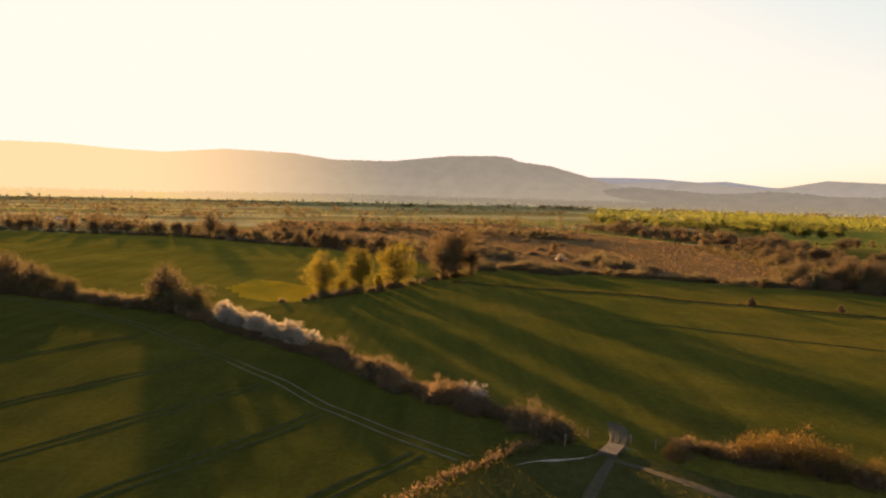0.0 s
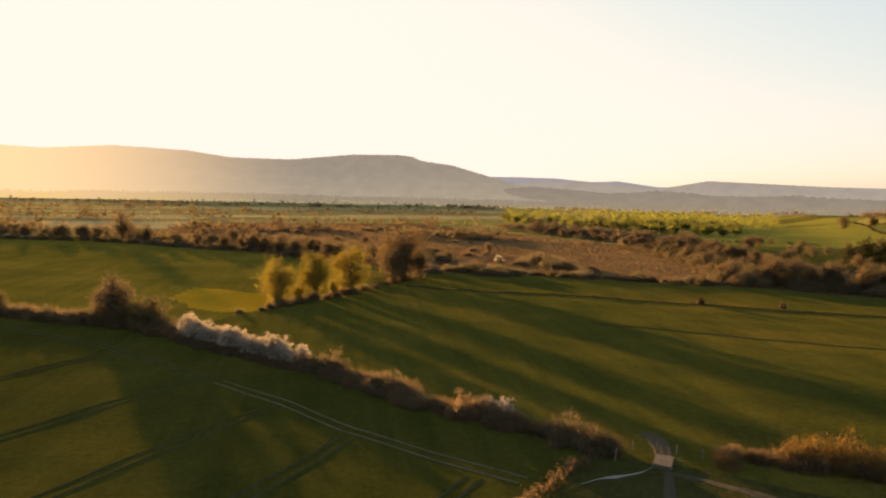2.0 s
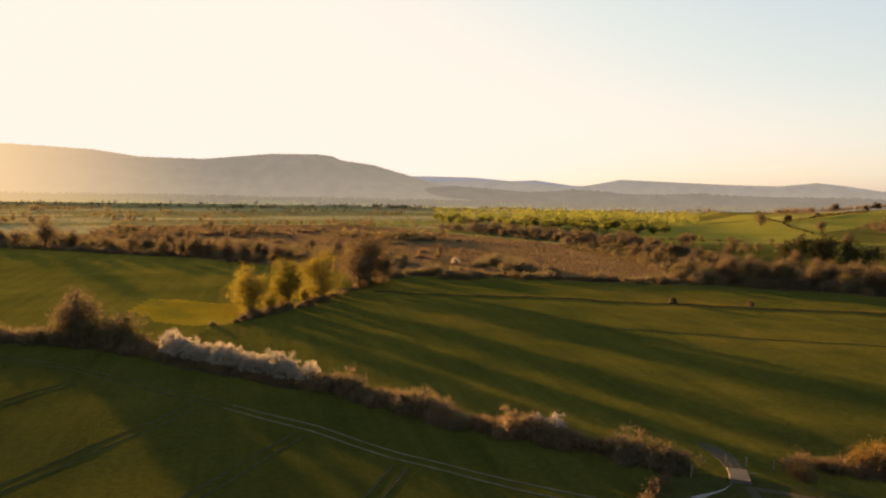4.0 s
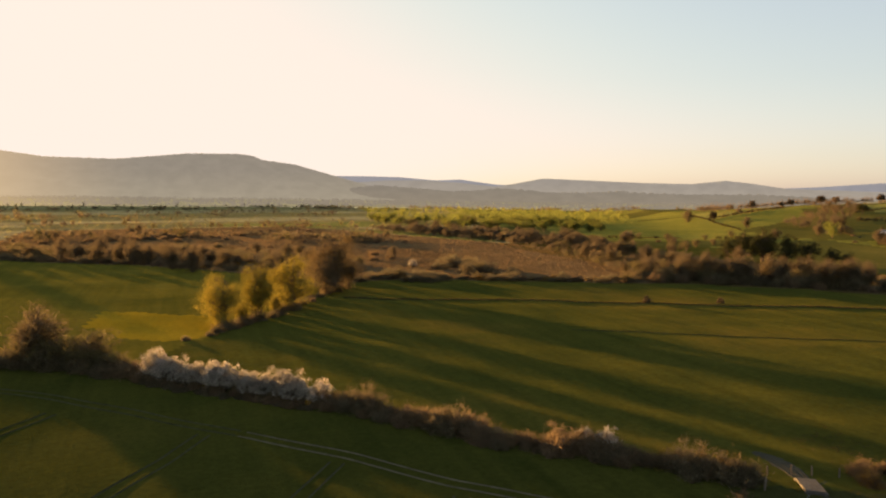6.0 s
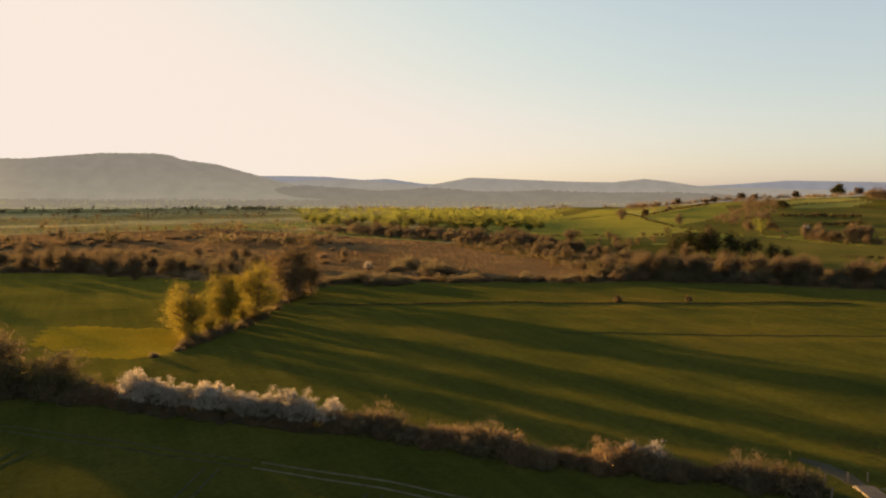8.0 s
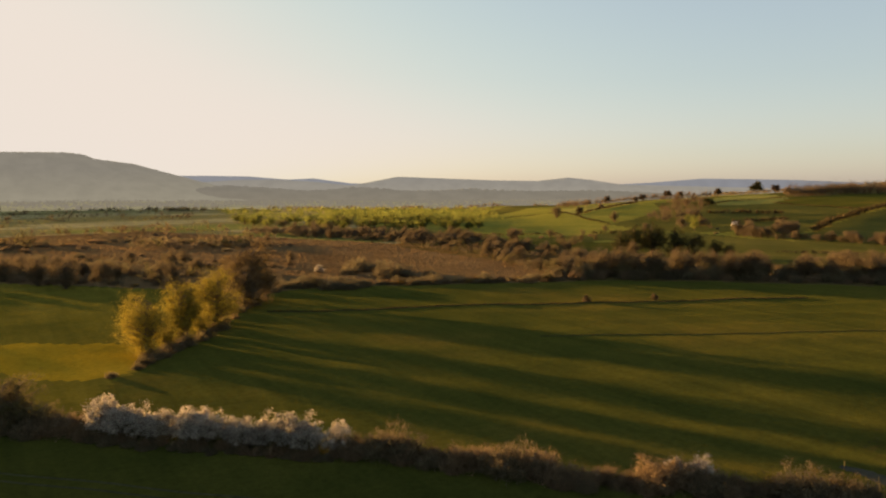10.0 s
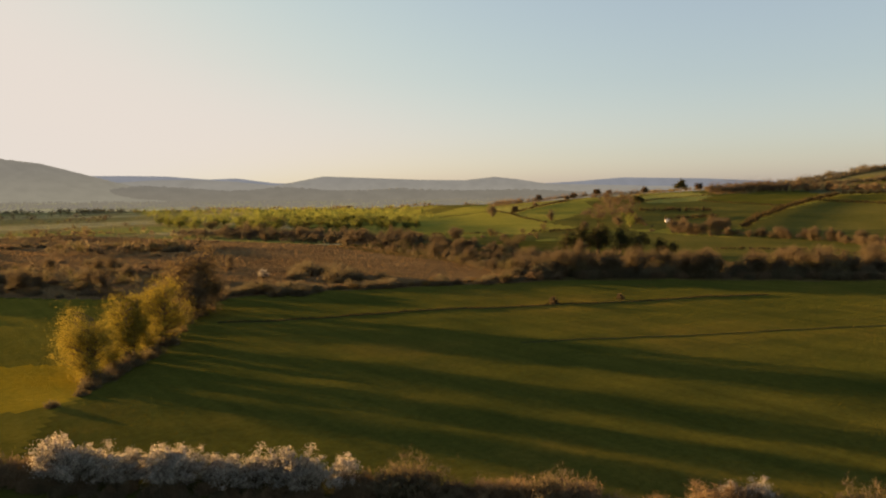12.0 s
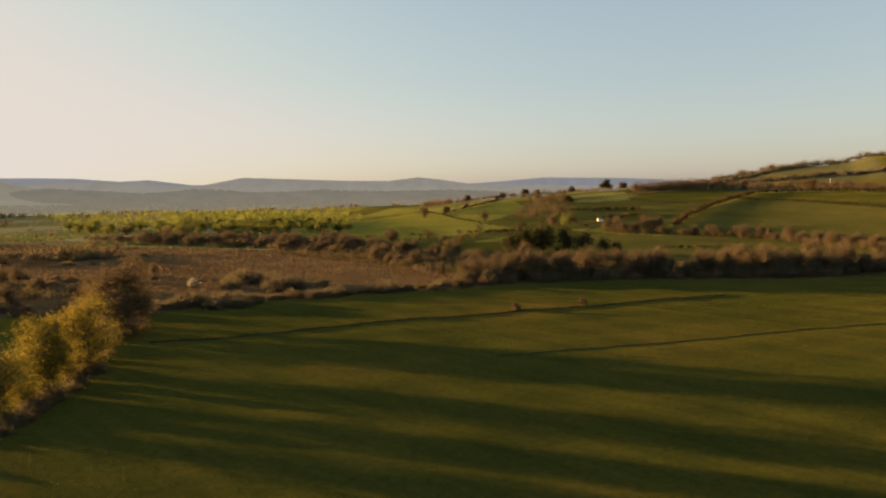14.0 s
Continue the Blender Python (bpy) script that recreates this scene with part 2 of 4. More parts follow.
def inside(x, y, poly):
    hit = np.zeros(x.shape, bool)
    for (x0, y0), (x1, y1) in zip(poly, poly[1:] + poly[:1]):
        if y0 != y1:
            hit ^= ((y0 > y) != (y1 > y)) & (x < (x1 - x0) * (y - y0) / (y1 - y0) + x0)
    return hit


HEDGE = [(15, 83), (2.5, 95), (-7, 104.5), (-16.7, 119.4), (-35, 141), (-50, 155), (-68, 167), (-98, 178), (-200, 215), (-480, 320)]
ZONES = [
    ("meadow", [(-480, 330), (-98, 180), (-50, 160), (-40, 180), (14, 270), (-25, 311), (-57, 344), (-98, 369), (-135, 395), (-213, 410), (-500, 480)]),
    ("yellow", [(-62, 226), (-50, 220), (-36, 209), (-33, 200), (-38, 184), (-46, 180), (-55, 188), (-64, 204)]),
    ("marsh", [(-25, 312), (15, 272), (35, 268), (57, 263), (78, 252), (101, 243), (122, 234), (142, 262), (146, 305), (150, 385), (156, 466), (114, 560), (60, 700), (-150, 640), (-140, 400), (-57, 345)]),
    ("rough", [(122, 234), (137, 225), (158, 208), (185, 180), (230, 140), (300, 150), (240, 230), (230, 300), (180, 400), (156, 466), (150, 385), (146, 305), (142, 262)]),
    ("crop", HEDGE[::-1] + [(12, 82), (3, 71), (-10, 57), (-60, 0), (-60, -300), (-600, -300)]),
    ("yard", [(12, 82), (20, 80), (26, 76), (33, 70), (48, 66), (90, 40), (90, -300), (-60, -300), (-60, 0), (-10, 57), (3, 71)]),
    ("bright", [(225, 470), (291, 440), (344, 442), (394, 438), (412, 488), (451, 560), (484, 606), (523, 675), (473, 747), (330, 700)]),
    ("hillside", [(215, 330), (262, 306), (345, 400), (400, 400), (386, 334), (401, 277), (398, 236), (354, 172), (300, 110), (250, 150), (240, 250)]),
    ("hillside", [(400, 325), (444, 321), (595, 362), (716, 377), (698, 311), (656, 244), (560, 130), (354, 172), (398, 236), (401, 277)]),
    ("pasture", [(716, 377), (807, 394), (842, 349), (850, 270), (800, 180), (560, 130), (656, 244), (698, 311)]),
    ("hillside", [(430, 325), (595, 362), (647, 385), (674, 469), (686, 496), (612, 528), (547, 470), (470, 400)]),
    ("pasture", [(647, 385), (728, 385), (807, 394), (872, 462), (861, 496), (812, 525), (783, 537), (686, 496), (674, 469), (660, 425)]),
    ("lush", [(640, 535), (686, 496), (783, 537), (830, 584), (837, 613), (720, 612)]),
    ("lush", [(484, 606), (523, 675), (600, 750), (671, 788), (750, 776), (631, 661), (545, 624)]),
    ("bright", [(451, 560), (484, 606), (545, 624), (631, 661), (640, 625), (560, 555), (475, 510), (412, 488)]),
]


def zone_of(x, y):
    """Which kind of ground lies at each place, as a number in SLOTS."""
    r = np.hypot(x, y)
    slot = np.zeros(len(x), int)
    # parcels of the far vale: long fields between hedges, each with its own grass
    u, v = x * math.cos(0.32) + y * math.sin(0.32), -x * math.sin(0.32) + y * math.cos(0.32)
    row = np.floor(v / 55)
    col = np.floor((u + 70 * np.sin(row * 2.3)) / 260)
    pick = np.sin(row * 12.9898 + col * 78.233) * 43758.5453
    pick = pick - np.floor(pick)
    kinds = np.array([SLOTS.index(n) for n in ("straw", "dull", "straw", "dull", "lush", "dull", "straw", "dull")])
    parcel = kinds[np.minimum((pick * 8).astype(int), 7)]
    far = (r > 470)
    east = np.degrees(np.arctan2(x, y)) > 21
    # past 900 m straw replaces lush, its paleness standing in for haze
    parcel = np.where((r > 900) & (parcel == SLOTS.index("lush")), SLOTS.index("straw"), parcel)
    rising = east & (r < 1650)
    parcel = np.where(rising, np.where(pick > 0.5, SLOTS.index("hillside"), SLOTS.index("bright")), parcel)
    slot[far] = parcel[far]
    hill = (r > 930) & (np.degrees(np.arctan2(x, y)) > 56)
    slot[hill] = np.where(pick > 0.7, SLOTS.index("hillside"), SLOTS.index("down"))[hill]
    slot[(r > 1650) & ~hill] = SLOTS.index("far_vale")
    for name, poly in ZONES:
        slot[inside(x, y, poly)] = SLOTS.index(name)
    return slot


def build_ground():
    az = np.concatenate([np.arange(-100, 105, 0.5), np.arange(105, 260, 2.5)])
    rad = list(np.arange(0, 48.1, 1.5))
    while rad[-1] < 4880:
        rad.append(rad[-1] * (1.011 if rad[-1] < 1600 else 1.03))
    rad = np.array(rad)
    A, R = np.meshgrid(np.radians(az), rad[1:])
    X, Y = R * np.sin(A), R * np.cos(A)
    Z = land(X, Y)
    na, nr = len(az), len(rad) - 1
    verts = np.concatenate([[[0, 0, 0]], np.stack([X, Y, Z], -1).reshape(-1, 3)])
    i, j = np.meshgrid(np.arange(nr - 1), np.arange(na), indexing="ij")
    a, b = 1 + i * na + j, 1 + i * na + (j + 1) % na
    quads = np.stack([a, a + na, b + na, b], -1).reshape(-1, 4)
    quads = quads[:, ::-1]
    k = np.arange(na)
    fan = np.stack([0 * k, 1 + (k + 1) % na, 1 + k], -1)
    me = bpy.data.meshes.new("ground")
    me.from_pydata(verts.tolist(), [], quads.tolist() + fan.tolist())
    for name in SLOTS:
        me.materials.append(M[name])
    c = verts[quads].mean(1)
    x, y = c[:, 0], c[:, 1]
    slot = zone_of(x, y)
    me.polygons.foreach_set("material_index", np.concatenate([slot, np.full(na, SLOTS.index("yard"))]).astype(np.int32))
    me.polygons.foreach_set("use_smooth", np.ones(len(me.polygons), bool))
    me.update()
    return tagged(new("ground", me), "green fields, brown marsh and stubble of a broad vale", "ground", kind="structure")


ground = build_ground()


def hill_range(name, dist, profile, mats, label, depth=500, rough=3.0, foot=-5):
    """A far range of hills: a ridge over azimuth, falling to the vale in front and behind."""
    azs, hs = np.array(profile).T
    az = np.arange(azs[0], azs[-1] + 0.01, 0.1)
    ridge = np.interp(az, azs, hs)
    k = np.hanning(7)
    ridge = np.convolve(np.pad(ridge, 3, mode="edge"), k / k.sum(), "valid")
    top = 30 + dist * (ridge - 7) / 1000
    wood = np.array([noise.noise(Vector((a * 3.1, dist, 0))) + 0.6 * noise.noise(Vector((a * 9.7, dist, 4))) for a in az]) * rough
    steps = np.linspace(0, 1, 9)
    verts = []
    for s in steps:
        d = dist - depth * (1 - s)
        lump = np.array([noise.noise(Vector((a * 1.3, s * 4, dist * 0.01))) for a in az])
        z = foot + (top - foot) * np.sin(s * math.pi / 2) ** 1.3 * (1 + 0.12 * lump * (1 - s)) + wood * s
        verts.append(np.stack([d * np.sin(np.radians(az)), d * np.cos(np.radians(az)), z], -1))
    n = len(az)
    back_d = dist + 60
    verts.append(np.stack([back_d * np.sin(np.radians(az)), back_d * np.cos(np.radians(az)), 0 * az + foot], -1))
    verts = np.concatenate(verts)
    i, j = np.meshgrid(np.arange(len(steps)), np.arange(n - 1), indexing="ij")
    a = i * n + j
    faces = np.stack([a, a + 1, a + n + 1, a + n], -1).reshape(-1, 4)
    me = bpy.data.meshes.new(name)
    me.from_pydata(verts.tolist(), [], faces.tolist())
    me.materials.append(mats)
    me.polygons.foreach_set("use_smooth", np.ones(len(me.polygons), bool))
    return tagged(new(name, me), label, "hills", kind="structure")


# backdrop tints with haze painted in; the third is the sun-side glow
haze_a = distance_hills("wooded_hills_painted_haze", (0.44, 0.40, 0.31), (0.35, 0.32, 0.27), (1.2, 0.88, 0.5))
haze_b = distance_hills("blue_hills_painted_haze", (0.48, 0.44, 0.37), (0.38, 0.36, 0.335), (1.0, 0.8, 0.5))
haze_c = distance_hills("farthest_hills_painted_haze", (0.36, 0.37, 0.42), (0.36, 0.37, 0.42), (1.0, 0.8, 0.5))
haze_d = distance_hills("far_wood_painted_haze", (0.34, 0.30, 0.235), (0.27, 0.25, 0.225), (1.0, 0.72, 0.38))
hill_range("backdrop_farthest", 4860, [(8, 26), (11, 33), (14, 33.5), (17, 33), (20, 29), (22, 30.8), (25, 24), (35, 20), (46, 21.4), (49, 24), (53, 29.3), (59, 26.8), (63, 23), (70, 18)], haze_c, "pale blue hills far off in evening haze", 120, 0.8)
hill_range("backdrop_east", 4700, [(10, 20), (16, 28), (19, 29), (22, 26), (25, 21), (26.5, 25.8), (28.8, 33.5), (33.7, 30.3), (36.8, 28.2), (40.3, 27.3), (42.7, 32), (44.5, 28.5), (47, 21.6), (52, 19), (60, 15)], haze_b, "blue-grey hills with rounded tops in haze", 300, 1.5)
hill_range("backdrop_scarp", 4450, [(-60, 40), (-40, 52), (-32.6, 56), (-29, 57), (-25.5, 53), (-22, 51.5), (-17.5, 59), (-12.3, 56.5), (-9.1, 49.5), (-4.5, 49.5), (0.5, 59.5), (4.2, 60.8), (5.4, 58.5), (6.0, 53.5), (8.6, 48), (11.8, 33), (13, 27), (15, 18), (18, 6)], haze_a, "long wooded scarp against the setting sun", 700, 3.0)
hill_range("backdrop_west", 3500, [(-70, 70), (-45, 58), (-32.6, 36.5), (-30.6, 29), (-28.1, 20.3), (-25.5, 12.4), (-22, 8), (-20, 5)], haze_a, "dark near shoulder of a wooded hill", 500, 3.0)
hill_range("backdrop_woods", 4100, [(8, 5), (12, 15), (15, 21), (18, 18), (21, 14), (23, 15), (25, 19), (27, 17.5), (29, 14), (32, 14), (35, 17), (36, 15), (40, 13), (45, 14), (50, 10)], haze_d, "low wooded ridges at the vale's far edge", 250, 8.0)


# ---- plants ----
def mesh_of(name, verts, faces, mat):
    me = bpy.data.meshes.new(name)
    if isinstance(faces, np.ndarray):
        n, k = faces.shape
        me.vertices.add(len(verts))
        me.vertices.foreach_set("co", np.ascontiguousarray(verts, np.float32).ravel())
        me.loops.add(n * k)
        me.loops.foreach_set("vertex_index", np.ascontiguousarray(faces, np.int32).ravel())
        me.polygons.add(n)
        me.polygons.foreach_set("loop_start", np.arange(0, n * k, k, dtype=np.int32))
        me.update(calc_edges=True)
    else:
        me.from_pydata(verts, [], faces)
    me.materials.append(mat)
    return me


def part(name, me, parent, label=""):
    ob = new(name, me)
    ob.parent = parent
    if label:
        tagged(ob, label)
    return ob


def tubes(paths, sides=5):
    """Tapered tubes along (points, radii)."""
    verts, faces = [], []
    for pts, rad in paths:
        base = len(verts)
        for k, (p, r) in enumerate(zip(pts, rad)):
            way = (pts[min(k + 1, len(pts) - 1)] - pts[max(k - 1, 0)])
            way = way / (np.linalg.norm(way) + 1e-9)
            a = np.cross(way, (0.31, 0.87, 0.2))
            a = a / (np.linalg.norm(a) + 1e-9)
            b = np.cross(way, a)
            for s in range(sides):
                t = 2 * math.pi * s / sides
                verts.append((p + r * (math.cos(t) * a + math.sin(t) * b)).tolist())
        for k in range(len(pts) - 1):
            for s in range(sides):
                q = base + k * sides
                faces.append((q + s, q + (s + 1) % sides, q + sides + (s + 1) % sides, q + sides + s))
        faces.append(tuple(base + (len(pts) - 1) * sides + s for s in range(sides)))
    return verts, faces


def leaves(rng, centres, radii, per, size, slim=0.6, squash=0.85, rise=0.0):
    """Clumps of small leaf or twig blades round the centres."""
    n = len(centres) * per
    c = np.repeat(centres, per, 0)
    r = np.repeat(radii, per)
    way = rng.normal(size=(n, 3))
    way /= np.linalg.norm(way, axis=1)[:, None]
    off = way * (r * np.minimum(np.abs(rng.normal(size=n)) * 0.62, 1.9))[:, None] * (1, 1, squash)
    p = c + off
    along = rng.normal(size=(n, 3)) + way * 0.6 + (0, 0, rise)
    along /= np.linalg.norm(along, axis=1)[:, None]
    side = np.cross(along, rng.normal(size=(n, 3)))
    side /= np.linalg.norm(side, axis=1)[:, None] + 1e-9
    ln = (size * (0.6 + 0.8 * rng.random(n)))[:, None]
    tip, half = along * ln, side * ln * slim * 0.5
    verts = np.stack([p, p + tip * 0.5 + half, p + tip, p + tip * 0.45 - half], 1).reshape(-1, 3)
    faces = np.arange(4 * n).reshape(-1, 4)
    return verts, faces


def dome_points(rng, count):
    """Directions spread over a ball, jittered."""
    k = np.arange(count)
    up = np.clip(1 - 2 * (k + 0.5) / count + rng.normal(size=count) * 0.12, -1, 1)
    turn = k * 2.39996 + rng.random() * 6.28 + rng.normal(size=count) * 0.3
    ring = np.sqrt(1 - up ** 2)
    return np.stack([ring * np.cos(turn), ring * np.sin(turn), up], -1)


def lobed(rng, lobes, mounds, wide, tall, upper=False):
    """Places of twig clumps on a crown of several overlapping lobes of uneven size, about its middle."""
    way = dome_points(rng, lobes)
    if upper:
        way[:, 2] = np.abs(way[:, 2])
    far = 0.35 + 0.45 * rng.random(lobes)
    size = 0.2 + 0.3 * rng.random(lobes)
    each = max(3, mounds // lobes)
    tips = []
    for w, f, r in zip(way, far, size):
        tips.append((w * f + dome_points(rng, each) * r * (0.75 + 0.4 * rng.random((each, 1)))) * (wide, wide, tall))
    return np.concatenate(tips)


def bush(name, label, height, spread, leaf, seed, mounds=34, per=70, size=0.4, slim=0.12, rise=0.5, base=0.1, bulge=0.2, inner=None, group="", lobes=7):
    """A many-stemmed shrub: stems from one root, each ending in a small mound of twigs or blossom on an uneven dome."""
    rng = np.random.default_rng(seed)
    root = tagged(new(name), label, "shrub", group)
    tips = lobed(rng, lobes, mounds, spread, height * 0.62, True)
    tips[:, 2] = np.maximum(tips[:, 2], 0) + base * height
    mounds = len(tips)
    paths = []
    for tip in tips[::2]:
        foot = tip * (0.02, 0.02, 0) - (0, 0, 0.2)
        paths.append((np.array([foot, foot * 0.5 + tip * 0.5 + (0, 0, 0.12 * height), tip]), [0.014 * height, 0.009 * height, 0.003 * height]))
    part("trunk", mesh_of("trunk", *tubes(paths, 4), bark), root, "many thin brown stems")
    rad = bulge * height * (0.6 + 0.8 * rng.random(mounds))
    part("crown", mesh_of("crown", *leaves(rng, tips, rad, per, size, slim, 0.85, rise), L[leaf]), root)
    if inner:
        part("inner_crown", mesh_of("inner_crown", *leaves(rng, tips * (0.85, 0.85, 0.5), rad * 1.5, per // 2, size * 1.4, 0.1, 0.9, 0.6), L[inner]), root)
    return root


def broad_tree(name, label, height, spread, leaf, seed, stems=1, low=0.2, mounds=60, per=70, size=0.3, slim=0.4, bulge=0.09, rise=0.0, inner=None, group="", lobes=9):
    """A tree: trunks that fork into limbs, and a crown of many small clumps on an uneven oval."""
    rng = np.random.default_rng(seed)
    root = tagged(new(name), label, "tree", group)
    half = (1 - low) / 2 * height
    tips = lobed(rng, lobes, mounds, spread, half) + (0, 0, low * height + half)
    mounds = len(tips)
    paths, trunks = [], []
    for k in range(stems):
        turn = 6.28 * (k + 0.5 * rng.random()) / stems
        lean = np.array([math.cos(turn), math.sin(turn), 0]) * (0.3 * spread if stems > 1 else 0.05 * spread)
        ts = np.linspace(0, 1, 6)
        pts = np.array([lean * (0.15 + t) + (0, 0, -0.3 + t * 0.85 * height) + rng.normal(size=3) * 0.012 * height * t for t in ts])
        thick = 0.026 * height / stems ** 0.5
        paths.append((pts, np.interp(ts, [0, 0.1, 1], [1.4 * thick, thick, 0.15 * thick])))
        trunks.append(pts)
    for n, tip in enumerate(tips):
        pts = trunks[n % stems]
        z = np.clip(tip[2] - 0.55 * math.hypot(tip[0], tip[1]), 0.12 * height, 0.8 * height)
        at = np.array([np.interp(z, pts[:, 2], pts[:, c]) for c in range(3)])
        paths.append((np.array([at, (at + tip) / 2 + (0, 0, 0.02 * height), tip]), [0.008 * height, 0.005 * height, 0.0015 * height]))
    part("trunk", mesh_of("trunk", *tubes(paths, 4), bark), root, "branching grey-brown trunk and limbs")
    rad = bulge * height * (0.6 + 0.8 * rng.random(mounds))
    part("crown", mesh_of("crown", *leaves(rng, tips, rad, per, size, slim, 0.85, rise), L[leaf]), root)
    if inner:
        part("inner_crown", mesh_of("inner_crown", *leaves(rng, tips * (0.8, 0.8, 0.85), rad * 1.2, per // 3, size * 1.5, 0.12, 0.9, 0.5), L[inner]), root)
    return root


used = set()


def plant(kind, x, y, scale=1.0, turn=0.0, wide=1.0, sink=0.1):
    """Stands one plant of a kind at a place: the first is the pattern itself."""
    m = Matrix.LocRotScale((x, y, float(land(x, y)) - sink), Euler((0, 0, turn)), (scale * wide, scale * wide, scale))
    if kind.name not in used:
        used.add(kind.name)
        kind.matrix_basis = m
        return kind
    return copy_thing_scaled(kind, m)


def copy_thing_scaled(kind, m):
    was = kind.matrix_basis.copy()
    kind.scale = (1, 1, 1)
    made = copy_thing(kind, m)
    kind.matrix_basis = was
    return made


pick = random.Random(7)
willows = [broad_tree("willow_tree", "tall crack willow with yellow-green spring leaves", 14.5, w, "willow", 10 + k, 3, 0.0, 150, 140, 0.32, 0.3, 0.135, -0.1, "willow", lobes=11) for k, w in enumerate((6.4, 5.4, 6.8))]
browns = [broad_tree("bare_tree", "tall brown tree with fine bare twigs", 15, 5.4, "brown", 30 + k, 1, 0.03, 80, 66, 0.9, 0.06, 0.125, 0.5, "umber", lobes=10) for k in range(4)]
olives = [broad_tree("budding_tree", "tree in olive bud beside the hedge", 10, 4.6, "olive", 40 + k, 2, 0.0, 70, 66, 0.4, 0.2, 0.13, 0.2, "brown") for k in range(3)]
golds = [bush("golden_sallow", "sallow glowing with golden catkins", 5.8, 2.9, "gold", 50 + k, 60, 90, 0.3, 0.14, 0.4, 0.08, 0.19, "brown", lobes=9) for k in range(2)]
blossoms = [bush("blackthorn_shrub", "blackthorn covered with white spring blossom in the hedge", 5.35, 2.35, "white", 60 + k, 90, 110, 0.14, 0.7, 0.3, 0.27, 0.10, "umber", "hedge shrubs", 12) for k in range(4)]
thorns = [bush("hawthorn_shrub", "leafless brown hawthorn in the field hedge", 3.7, 2.4, "thorn", 70 + k, 44, 80, 0.5, 0.07, 0.7, 0.06, 0.18, "red", "hedge shrubs") for k in range(4)]
brambles = [bush("bramble_shrub", "reddish bramble and thorn scrub", 2.9, 2.4, "red", 80 + k, 36, 80, 0.45, 0.08, 0.5, 0.04, 0.21, "brown") for k in range(2)]
greys = [bush("sallow_shrub", "grey-olive sallow bush in rough ground", 4.2, 3.0, "grey", 90 + k, 44, 76, 0.55, 0.08, 0.6, 0.05, 0.19, "brown") for k in range(3)]
umbers = [bush("blackthorn_scrub", "dark leafless blackthorn scrub", 4.4, 3.0, "umber", 120 + k, 44, 76, 0.55, 0.07, 0.7, 0.05, 0.19, "grey") for k in range(3)]
darks = [broad_tree("pine_tree", "dark evergreen pine in a small clump", 13, 5.0, "dark", 100 + k, 1, 0.03, 80, 80, 0.5, 0.3, 0.12, 0.1, lobes=11) for k in range(3)]
coppices = [broad_tree("poplar_tree", "young poplar in bright fresh leaf", 10, 2.8, "coppice", 110 + k, 1, 0.06, 50, 60, 0.45, 0.4, 0.11, 0.3) for k in range(3)]


def along(points, step):
    pts = np.array(points, float)
    seg = np.linalg.norm(np.diff(pts, axis=0), axis=1)
    at = np.concatenate([[0], np.cumsum(seg)])
    for d in np.arange(0, at[-1], step):
        yield d, np.interp(d, at, pts[:, 0]), np.interp(d, at, pts[:, 1])


def jit(a):
    return pick.uniform(-a, a)


# plants too far or too small to tell their twigs apart
def clumps(name, label, category, places, leaf, seed, per=26, slim=0.5, kind="stuff", grain=0.34):
    """Rows of (x, y, height, width): rounded clumps of foliage on the ground, in one mesh."""
    rng = np.random.default_rng(seed)
    p = np.array(places, float)
    z = land(p[:, 0], p[:, 1])
    centre = np.stack([p[:, 0], p[:, 1], z + 0.5 * p[:, 2]], -1)
    n = len(p)
    c = np.repeat(centre, per, 0)
    h, w = np.repeat(p[:, 2], per), np.repeat(p[:, 3], per)
    way = rng.normal(size=(n * per, 3))
    way /= np.linalg.norm(way, axis=1)[:, None]
    fill = np.minimum(np.abs(rng.normal(size=n * per)) * 0.6, 1.5)[:, None]
    at = c + way * fill * np.stack([w * 0.5, w * 0.5, h * 0.5], -1)
    lay = rng.normal(size=(n * per, 3))
    lay /= np.linalg.norm(lay, axis=1)[:, None]
    side = np.cross(lay, way)
    side /= np.linalg.norm(side, axis=1)[:, None] + 1e-9
    size = (np.minimum(h, w) * grain * (0.6 + 0.8 * rng.random(n * per)))[:, None]
    verts = np.stack([at - lay * size * 0.5, at + side * size * slim * 0.5, at + lay * size * 0.5, at - side * size * slim * 0.5], 1).reshape(-1, 3)
    ob = new(name, mesh_of(name, verts, np.arange(4 * n * per).reshape(-1, 4), L[leaf] if isinstance(leaf, str) else leaf))
    return tagged(ob, label, category, kind=kind)


